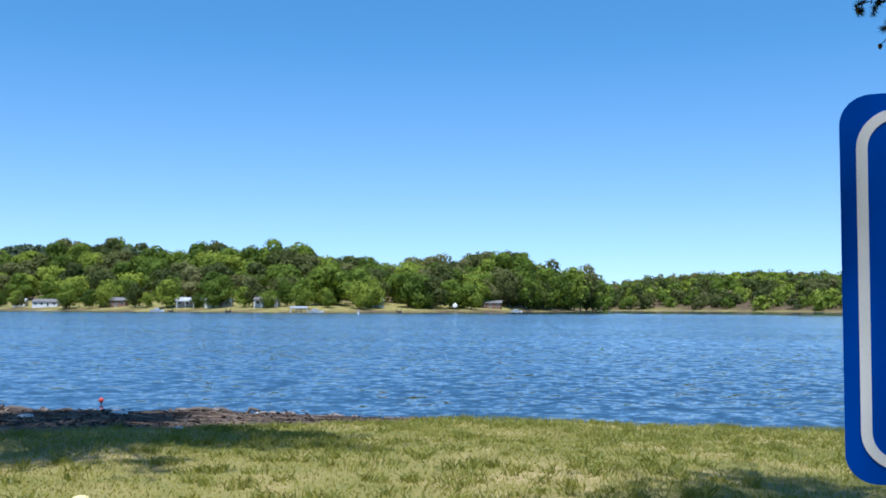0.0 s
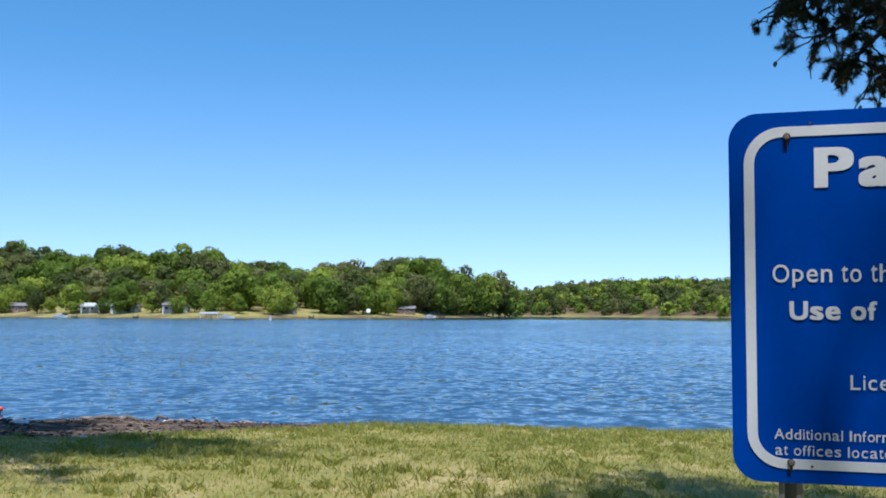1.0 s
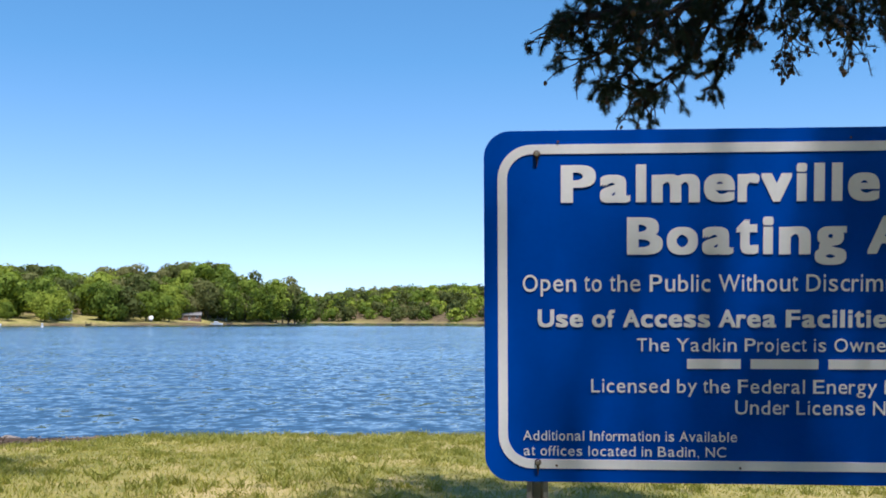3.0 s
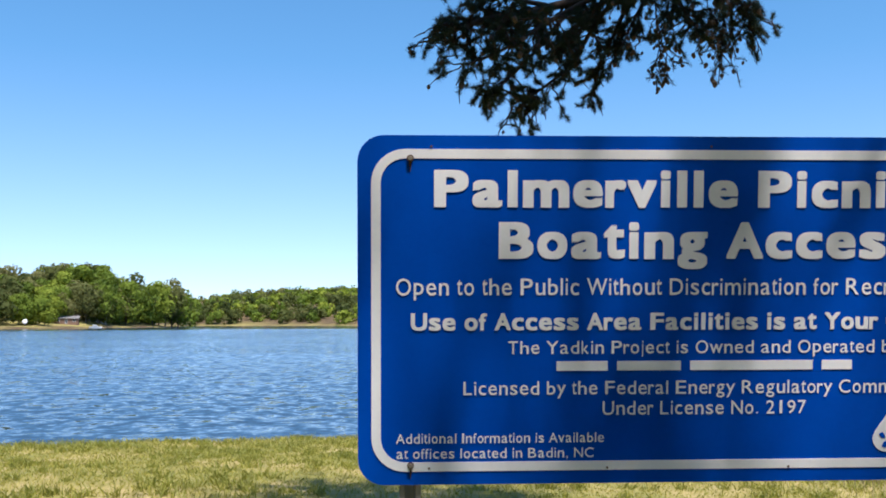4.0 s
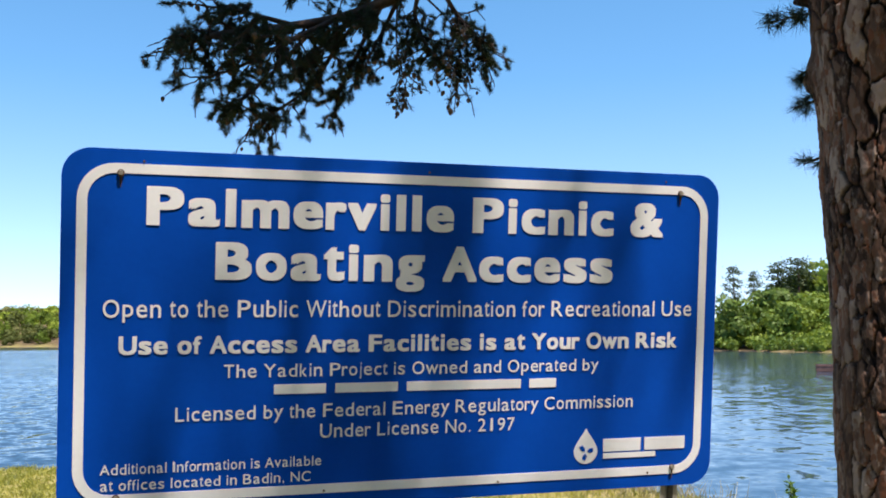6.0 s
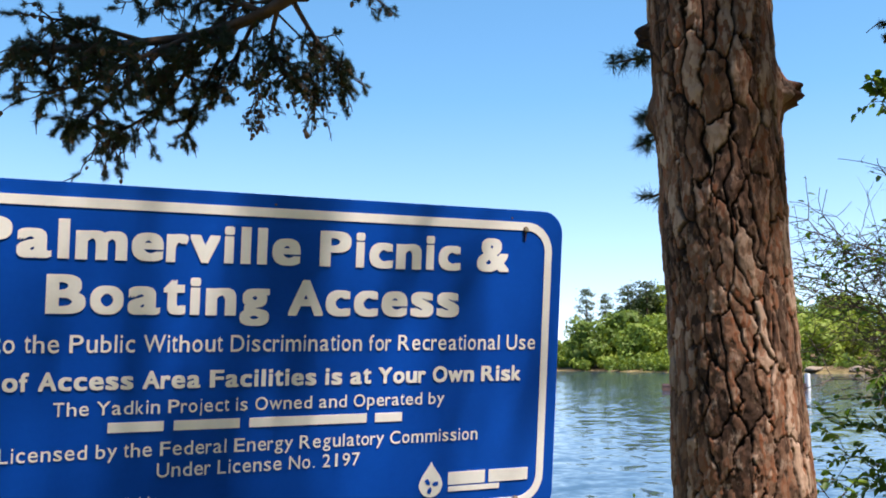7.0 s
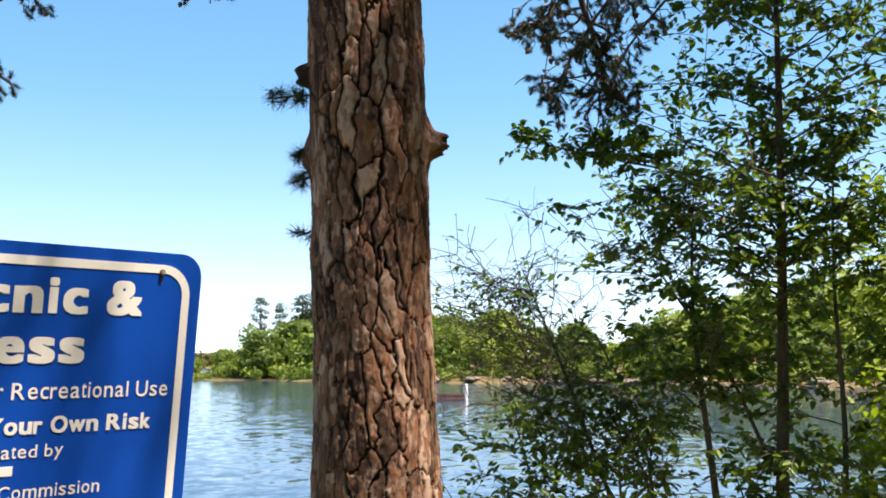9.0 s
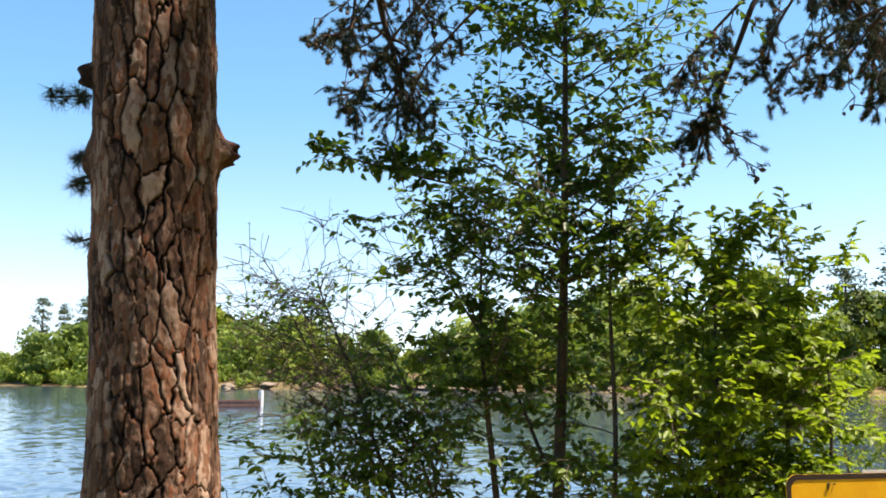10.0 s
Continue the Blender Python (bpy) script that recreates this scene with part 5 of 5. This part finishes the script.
# ---- trees of the far shores ----
def far_tree(name, seed, h, rad, mat, label, n, size, trunk_h=0.22, group="trees on the shore"):
    """A tree with trunk, a few limbs and an uneven crown, built at the origin."""
    rng = np.random.default_rng(seed)
    t = thing(name, pose(0, 0, 0), label, "tree", group)
    paths = [([(0, 0, -0.5), (0.1, 0, h * 0.3), (0.0, 0.1, h * 0.75)], [h * 0.018, h * 0.014, h * 0.006])]
    for _ in range(7):
        a, z = rng.random() * 6.28, h * (trunk_h + 0.35 * rng.random())
        L = rad * (0.5 + 0.4 * rng.random())
        paths.append(([(0, 0, z), (math.cos(a) * L * 0.5, math.sin(a) * L * 0.5, z + L * 0.4), (math.cos(a) * L, math.sin(a) * L, z + L * 0.6)], [h * 0.007, h * 0.004, h * 0.002]))
    part("trunk", mesh_of("trunk", *tubes(paths, 5)), M_stem, t)
    v, f = crown(rng, 30, n, rad, h * (1 - trunk_h) * 0.92, rad * 0.44, size, rough=0.2, shell=0.25, single=True)
    v[:, 2] += h * trunk_h
    part("crown", mesh_of("crown", v, f), mat, t)
    return t


def far_pine(name, seed, h, label):
    rng = np.random.default_rng(seed)
    t = thing(name, pose(0, 0, 0), label, "tree", "tall pines on the point")
    part("trunk", mesh_of("trunk", *tubes([([(0, 0, -0.5), (0.1, 0, h * 0.5), (0.05, 0, h * 0.97)], [0.24, 0.17, 0.04])], 7)), M_limb, t)
    P = []
    for k in range(34):
        f = (k + rng.random()) / 34
        a = 2.4 * k + rng.random()
        L = 2.3 * (0.35 + 0.65 * math.sin(math.pi * (0.12 + 0.83 * f))) * (0.35 + 0.75 * rng.random())
        c = np.array([math.cos(a) * L * 0.7, math.sin(a) * L * 0.7, h * (0.36 + 0.60 * f) + rng.normal() * 0.25])
        P.append(c + rng.normal(size=(44, 3)) * np.array([0.46, 0.46, 0.20]) * (0.7 + 0.5 * rng.random()))
    P = np.concatenate(P)
    N = rng.normal(size=P.shape) + np.array([0, 0, 0.6])
    part("crown", mesh_of("crown", *leaf_cards(P, rng.normal(size=P.shape), N, 0.4, 0.22)), M_far_pine, t)
    return t


def set_trees(protos, rng, spots, lo=0.8, hi=1.25):
    used = set()
    for x, y, s in spots:
        k = int(rng.integers(0, len(protos)))
        m = pose(x, y, ground_z(x, y) - 0.2, 0, 0, rng.random() * 360)
        p = protos[k]
        if k not in used:
            used.add(k)
            p.matrix_world = m
            p.scale = (0.95 * s, 0.95 * s, s)
        else:
            c = copy_thing(p, m)
            c.scale = (s, s, s * (0.9 + 0.2 * rng.random()))
    for k in range(len(protos)):
        if k not in used:
            x, y, s = spots[0]
            protos[k].matrix_world = pose(x + 3, y + 3, ground_z(x + 3, y + 3))


def scatter_woods(name, label, rng, spots, proto_sets, mat):
    """Many far trees joined into one mass of foliage."""
    cs, fs, tr, n = [], [], [], 0
    for x, y, z, s in spots:
        v, f = proto_sets[int(rng.integers(0, len(proto_sets)))]
        a = rng.random() * 6.28
        r = np.array([[math.cos(a), -math.sin(a), 0], [math.sin(a), math.cos(a), 0], [0, 0, 1]])
        cs.append(v @ r.T * np.array([s, s, s * (0.85 + 0.3 * rng.random())]) + np.array([x, y, z]))
        fs.append(f + n)
        n += len(v)
        tr.append(np.full(len(v), rng.random()))
    ob = part(name, mesh_of(name, np.concatenate(cs), np.concatenate(fs), {"tree": np.concatenate(tr)}), mat, None)
    return tagged(ob, label, "woods", kind="stuff")


def poisson(rng, n, xr, yr, ok, gap):
    pts = []
    grid = {}
    for _ in range(n):
        x, y = xr[0] + (xr[1] - xr[0]) * rng.random(), yr[0] + (yr[1] - yr[0]) * rng.random()
        key = (int(x // gap), int(y // gap))
        if any((x - a) ** 2 + (y - b) ** 2 < gap * gap for i in (-1, 0, 1) for j in (-1, 0, 1) for a, b in grid.get((key[0] + i, key[1] + j), ())):
            continue
        grid.setdefault(key, []).append((x, y))
        pts.append((x, y))
    p = np.array(pts)
    return p[ok(p)]


def build_woods():
    rng = np.random.default_rng(51)
    sets, plain, coarse = [], [], []
    for k in range(5):
        v, f = crown(np.random.default_rng(60 + k), 16, 1900, 7.0, 11.6, 3.3, 1.14, 0.85, 0.22, 0.25, True)
        v[:, 2] += 1.2
        sets.append((v, f))
        v, f = crown(np.random.default_rng(260 + k), 16, 1100, 7.0, 11.0, 3.2, 1.5, 0.85, 0.22, 0.25, True)
        plain.append((v, f))
        v, f = crown(np.random.default_rng(160 + k), 11, 260, 6.4, 10.8, 3.5, 2.1, 0.85, 0.15, 0.2, True)
        v[:, 2] -= 0.6
        coarse.append((v, f))
    # the western hill
    west = lambda p: (lambda w: (w > np.interp(p[:, 0], (-200, -150), (34, 10))) & (w < 165))(inside_by(WEST, p[:, 0], p[:, 1])) & (p[:, 0] > -1.02 * p[:, 1])
    P = poisson(rng, 9000, (-560, -80), (350, 720), west, 12.6)
    z, _ = height(P[:, 0], P[:, 1])
    half = rng.random(len(P)) < 0.55
    crest = (inside_by(WEST, P[:, 0], P[:, 1]) > 105) & (rng.random(len(P)) < 0.75)
    for name, label, sel, mat in (("spring_woods", "bright green spring woods on the hill across the lake", half & ~crest, M_far), ("mixed_woods", "dull olive mixed woods on the hill across the lake", ~half & ~crest, M_far_b), ("crest_woods", "dark pine woods along the crest across the lake", crest, M_far_pine)):
        scatter_woods(name, label, rng, [(x, y, h, 0.88 + 0.36 * rng.random()) for (x, y), h in zip(P[sel], z[sel])], plain if mat is M_far_pine else sets, mat)
    # the distant northern shore
    north = lambda p: (lambda f: (f > 2) & (f < 270))(inside_by(NORTH, p[:, 0], p[:, 1])) | ((inside_by(WEST, p[:, 0], p[:, 1]) > 8) & (p[:, 1] > 560) & (p[:, 0] > -150))
    P = poisson(rng, 8000, (-260, 640), (560, 1020), north, 10.2)
    z, _ = height(P[:, 0], P[:, 1])
    half = rng.random(len(P)) < 0.4
    for name, label, sel, mat in (("distant_woods", "hazy green woods along the distant shore", half, M_far), ("distant_mixed_woods", "dull green mixed woods along the distant shore", ~half, M_far_b)):
        scatter_woods(name, label, rng, [(x, y, h, 0.68 + 0.34 * rng.random()) for (x, y), h in zip(P[sel], z[sel])], coarse, mat)
    east = lambda p: (lambda f: (f > 4) & (f < 75))(inside_by(NORTH, p[:, 0], p[:, 1]))
    P = poisson(rng, 6000, (640, 1700), (880, 1120), east, 15)
    z, _ = height(P[:, 0], P[:, 1])
    scatter_woods("eastern_woods", "hazy low woods on the shore down the lake", rng, [(x, y, h, 0.9 + 0.6 * rng.random()) for (x, y), h in zip(P, z)], coarse, M_far_b)
    # single trees in front of the houses
    protos = [far_tree("shore_tree", 70 + k, 14, 5.8, (M_far, M_far, M_far_b)[k % 3], "leafy shade tree on the far lawn by the houses", 2200, 0.75, 0.12) for k in range(4)]
    spots = []
    for deg in np.arange(10.5, 44, 0.62):
        d = np.interp(deg, (9.2, 11.4, 17.2, 26.8, 35.1, 43.5), (572, 530, 440, 386, 452, 552)) + 6 + 26 * rng.random()
        x, y = bearing(deg + rng.normal() * 0.3, d)
        if inside_by(WEST, np.array([x]), np.array([y]))[0] > 5 and rng.random() < 0.8:
            spots.append((x, y, 0.5 + 0.62 * rng.random()))
    for deg in np.arange(8.9, 14, 0.35):
        x, y = bearing(deg, np.interp(deg, (9.2, 11.4, 17.2), (576, 540, 452)) + 14 * rng.random())
        spots.append((x, y, (1.45 if deg < 11.8 else 1.15) + 0.45 * rng.random()))
    set_trees(protos, rng, spots)
    # the near bank across the cove
    bank = [far_tree("bank_tree", 80 + k, 9, 3.6, (M_bank, M_bank, M_far, M_bank)[k % 4], "leafy tree on the bank across the cove", 2700, 0.50, 0.05, "trees on the bank") for k in range(5)]
    ok = lambda p: (lambda b: (b > 4.0) & (b < 30))(inside_by(BANK, p[:, 0], p[:, 1])) & (p[:, 0] > 0.70 * (p[:, 1] + 2.5))
    P = poisson(rng, 3000, (86, 150), (-25, 172), ok, 5.2)
    b = inside_by(BANK, P[:, 0], P[:, 1])
    set_trees(bank, rng, [(103.0, 151.5, 0.34)] + [(x, y, (0.8 + 0.45 * rng.random()) * (0.7 + 0.5 * min(1, d / 18)) * float(np.interp(y, (-25, 26, 32, 52, 58, 61.5, 72, 76, 85, 92, 108, 122, 132, 140, 150), (0.98, 0.98, 0.92, 0.95, 0.75, 0.26, 0.26, 0.62, 0.82, 0.78, 0.85, 1.12, 0.8, 0.55, 0.5)))) for (x, y), d in zip(P, b)])
    # undergrowth at the bank's foot
    ok = lambda p: (lambda b: (b > 0.15) & (b < 7))(inside_by(BANK, p[:, 0], p[:, 1]))
    P = poisson(rng, 12000, (86, 130), (-25, 172), ok, 1.6)
    z, _ = height(P[:, 0], P[:, 1])
    bush = []
    for k in range(4):
        bush.append(crown(np.random.default_rng(90 + k), 14, 300, 1.5, 2.0, 0.6, 0.36, single=True))
    keep = rng.random(len(P)) < 0.6 + 0.4 * (P[:, 1] > 85)
    scatter_woods("bank_undergrowth", "low green undergrowth at the foot of the bank", rng, [(x, y, h - 0.3, (0.55 + 0.7 * rng.random()) * (1.0 if x > 0.70 * (y + 2.5) else 0.4)) for (x, y), h in zip(P[keep], z[keep])], bush, M_bank)
    # pale boulders at the bank's foot
    for k in range(9):
        y = (47, 52, 56, 60, 66, 71, 76, 81, 34)[k]
        x = float(np.interp(y, (9, 40, 66, 84), (90, 95, 95, 89))) + 0.6
        stone(rng, "bank_boulder", x, y, (0.9 + 1.0 * rng.random(), 0.8 + 0.5 * rng.random(), 0.30 + 0.25 * rng.random()), M_boulder, "pale tan boulder at the foot of the far bank")
    pines = [far_pine("point_pine", 95 + k, 14.5, "tall thin pine standing above the bushes on the point") for k in range(2)]
    for p, (x, y, s) in zip(pines, ((113.9, 146.6, 1.0), (116.7, 144.4, 0.92))):
        p.matrix_world = pose(x, y, ground_z(x, y))
        p.scale = (0.95 * s, 0.95 * s, s)
    for x, y, s in ((128, 143, 0.95), (131, 139, 0.85), (117, 121, 0.9), (124, 117, 0.95), (105.6, 124.6, 1.08), (108.2, 122.8, 1.12), (110.5, 124.5, 1.0), (108, 12, 0.95), (104, 6, 1.1)):
        c = copy_thing(pines[int(x) % 2], pose(x, y, ground_z(x, y), 0, 0, x * 7))
        c.scale = (s * 1.3, s * 1.3, s * 0.85)


build_woods()


def build_screen_trees():
    """Unseen trees added on the landward side to dim the sign's skylight and reflections."""
    rng = np.random.default_rng(77)
    protos = [far_tree("park_tree", 170 + k, 13, 4.2, M_far_b, "unseen tree added on the landward side to hold back skylight", 2400, 0.60, 0.2, "trees of the picnic ground") for k in range(3)]
    set_trees(protos, rng, [(-13, -12, 1.0), (-8.5, -15, 1.1), (-4, -13.5, 0.95), (0.5, -16, 1.1), (4.5, -14, 1.0), (9, -16, 1.1), (13, -13, 1.0), (-10, -22, 1.2), (-1.5, -23, 1.2), (7, -24, 1.2), (16, -21, 1.1), (-17, -8, 1.0), (-12.5, -9.5, 0.95), (-8.5, -10.5, 1.0), (-5, -9.8, 0.95), (-1.2, -10.8, 1.05), (9.5, -10.5, 1.0), (13.5, -8.5, 0.95)])


build_screen_trees()


# ---- houses, docks and boats across the lake ----
def house(x, y, face, w, d, h, wall, roof, label, porch=False):
    """A low house with a gabled roof; face: degrees the front turns from the south."""
    t = thing("house", pose(x, y, ground_z(x, y) + 0.2, 0, 0, face), label, "house", "houses across the lake")
    bm = bmesh.new()
    rise = d * 0.16
    pts = [(-w / 2, -d / 2, -1.5), (w / 2, -d / 2, -1.5), (w / 2, d / 2, -1.5), (-w / 2, d / 2, -1.5), (-w / 2, -d / 2, h), (w / 2, -d / 2, h), (w / 2, d / 2, h), (-w / 2, d / 2, h), (-w / 2, 0, h + rise), (w / 2, 0, h + rise)]
    v = [bm.verts.new(p) for p in pts]
    for f in ((0, 1, 5, 4), (2, 3, 7, 6), (1, 2, 6, 9, 5), (3, 0, 4, 8, 7)):
        bm.faces.new([v[i] for i in f])
    part("wall", bm, wall, t)
    bm = bmesh.new()
    for s in (-1, 1):
        q = [(-w / 2 - 0.4, 0, h + rise + 0.05), (w / 2 + 0.4, 0, h + rise + 0.05), (w / 2 + 0.4, s * (d / 2 + 0.5), h - 0.15), (-w / 2 - 0.4, s * (d / 2 + 0.5), h - 0.15)]
        lo = [bm.verts.new(p) for p in q]
        hi = [bm.verts.new((p[0], p[1], p[2] + 0.2)) for p in q]
        bm.faces.new(lo), bm.faces.new(hi)
        for i in range(4):
            bm.faces.new((lo[i], lo[(i + 1) % 4], hi[(i + 1) % 4], hi[i]))
    bmesh.ops.recalc_face_normals(bm, faces=bm.faces)
    part("roof", bm, roof, t)
    n = max(2, int(w / 3))
    for k in range(n):
        wx = -w / 2 + w * (k + 0.5) / n
        tall = k == n // 2
        f = part("door" if tall else "window", box(bmesh.new(), (wx, -d / 2 - 0.03, 1.0 if tall else 1.45), (1.1 if tall else 1.4, 0.08, 2.05 if tall else 1.15)), M_white, t)
        part("pane", box(bmesh.new(), (wx, -d / 2 - 0.08, 1.05 if tall else 1.45), (0.85 if tall else 1.2, 0.04, 1.7 if tall else 0.95)), M_glass, f)
    if porch:
        part("porch_roof", box(bmesh.new(), (0, -d / 2 - 1.5, h - 0.4), (w * 0.9, 3, 0.18)), roof, t)
        for k in range(4):
            part("porch_post", box(bmesh.new(), (-w * 0.42 + w * 0.28 * k, -d / 2 - 2.8, h / 2 - 0.9), (0.18, 0.18, h + 0.8)), M_white, t)
    return t


def dock(x, y, face, L, label, canopy=False):
    t = thing("dock", pose(x, y, WATER, 0, 0, face), label, "dock", "docks across the lake")
    part("deck", box(bmesh.new(), (0, 0, 0.5), (2.2, L, 0.25)), M_wood, t)
    for k in range(3):
        for s in (-1, 1):
            part("pile", cone(bmesh.new(), (s * 1.0, -L / 2 + 0.4 + k * (L - 0.8) / 2, 0.2), 0.13, 0.13, 2.4, 8), M_wood, t)
    if canopy:
        part("canopy", box(bmesh.new(), (0, 0, 2.0), (7, L * 0.8, 0.9), None, 0.15), M_house_white, t, "white boathouse roof")
        for sx in (-1, 1):
            for sy in (-1, 1):
                part("canopy_post", box(bmesh.new(), (sx * 3.2, sy * L * 0.36, 0.6), (0.2, 0.2, 2.2)), M_white, t)


def boat(x, y, face, L, label):
    t = thing("boat", pose(x, y, WATER, 0, 0, face), label, "boat", "boats by the docks")
    bm = bmesh.new()
    secs = [(-0.5, 0.9), (-0.2, 1.0), (0.2, 0.92), (0.4, 0.55), (0.5, 0.05)]
    rows = [[bm.verts.new((f * L, s * 1.1 * wd, z)) for s, z in ((-1, 0.75), (-0.75, -0.2), (0, -0.35), (0.75, -0.2), (1, 0.75))] for f, wd in secs]
    for a, b in zip(rows, rows[1:]):
        for i in range(4):
            bm.faces.new((a[i], a[i + 1], b[i + 1], b[i]))
        bm.faces.new((a[4], a[0], b[0], b[4]))
    bm.faces.new(rows[0])
    bmesh.ops.recalc_face_normals(bm, faces=bm.faces)
    part("hull", bm, M_white, t)
    part("cabin", box(bmesh.new(), (-0.05 * L, 0, 1.15), (L * 0.35, 1.5, 0.8), None, 0.1), M_greyside, t)


def build_far_shore():
    shore_d = lambda deg: float(np.interp(deg, (9.2, 11.4, 17.2, 26.8, 35.1, 43.5), (572, 530, 440, 386, 452, 552)))
    for deg, back, w, d, h, wall, roof, label, porch in (
            (41.0, 26, 6, 7, 3.2, M_house_white, M_greyside, "small white gabled house across the lake", False),
            (39.7, 22, 12, 7, 3.0, M_house_white, M_roof, "white lake house with a dark roof", False),
            (36.2, 30, 12, 8, 3.4, M_siding, M_roof, "dark brown lake house with white trim", False),
            (32.0, 26, 13, 8, 3.0, M_greyside, M_greyside, "grey lake house with a pale roof and porch", True),
            (30.5, 26, 11, 7, 2.7, M_house_white, M_greyside, "long white single-storey lake house", False),
            (27.8, 27, 10, 8, 3.4, M_house_white, M_roof, "white two-storey lake house with dark porch", True),
            (21.8, 26, 11, 7, 3.0, M_greyside, M_greyside, "grey lake cottage among the trees", True),
            (14.8, 25, 11, 7, 3.0, M_siding, M_roof, "brown lake cottage half hidden by trees", False),
            (19.2, 34, 8, 7, 3.2, M_siding, M_roof, "dark cabin under the trees", False),
            (13.2, 22, 9, 7, 3.0, M_greyside, M_roof, "grey cabin close to the point", False)):
        x, y = bearing(deg, shore_d(deg) + back)
        house(x, y, deg * 0.5 + 5, w, d, h * 0.82, wall, roof, label, porch)
    x, y = bearing(7.85, 880)
    house(x, y, 0, 22, 10, 6.5, M_roof_red, M_roof_red, "large reddish house on the distant wooded hill")
    for deg, off, L, canopy in ((26.0, -4, 9, True), (33.2, -3, 12, False), (20.2, -3, 8, False), (12.6, -3, 9, False), (30.0, -2, 8, False)):
        x, y = bearing(deg, shore_d(deg) + off)
        dock(x, y, deg, L, "white-roofed boathouse dock on the far shore" if canopy else "weathered wooden dock on the far shore", canopy)
    for deg, off in ((25.0, -5), (13.3, -5), (33.9, -6)):
        x, y = bearing(deg, shore_d(deg) + off)
        boat(x, y, 10, 6, "white motor boat moored at a dock")
    x, y = bearing(16.9, shore_d(16.9) + 9)
    t = thing("satellite_dish", pose(x, y, ground_z(x, y)), "large white dish on a short pole on the far lawn", "dish")
    bm = bmesh.new()
    bmesh.ops.create_uvsphere(bm, u_segments=18, v_segments=10, radius=1.15, matrix=pose(0, 0, 2.3, 70) @ Matrix.Diagonal((1, 1, 0.3, 1)))
    part("bowl", bm, M_house_white, t, smooth=True)
    part("pole", cone(bmesh.new(), (0, 0.3, 1.0), 0.1, 0.1, 2.6, 8), M_steel, t)
    x, y = bearing(22.55, 300)
    t = thing("marker_buoy", pose(x, y, WATER), "white cylindrical marker buoy floating on the lake", "buoy")
    part("body", cone(bmesh.new(), (0, 0, 0.5), 0.32, 0.28, 1.4, 12), M_white, t)
    part("band", cone(bmesh.new(), (0, 0, 0.8), 0.31, 0.31, 0.18, 12), M_wood, t)


build_far_shore()


def build_cove():
    """Floating timber boom with a white post in the cove."""
    x, y = 47.9, 39.1
    t = thing("floating_dock", pose(x, y, WATER, 0, 0, 0), "low brown floating timber dock with a white end post", "dock")
    m = pose(-2.9, 3.3, 0, 0, 0, -49)
    part("deck", box(bmesh.new(), (0, 0, 0.16), (8.6, 1.2, 0.34), m, 0.04), M_dock, t)
    part("rail", box(bmesh.new(), (0, -0.56, 0.40), (8.6, 0.12, 0.12), m), M_dock, t)
    part("white_post", box(bmesh.new(), (0, 0, 0.3), (0.26, 0.26, 1.5), None, 0.03), M_white, t, "white painted post")


build_cove()
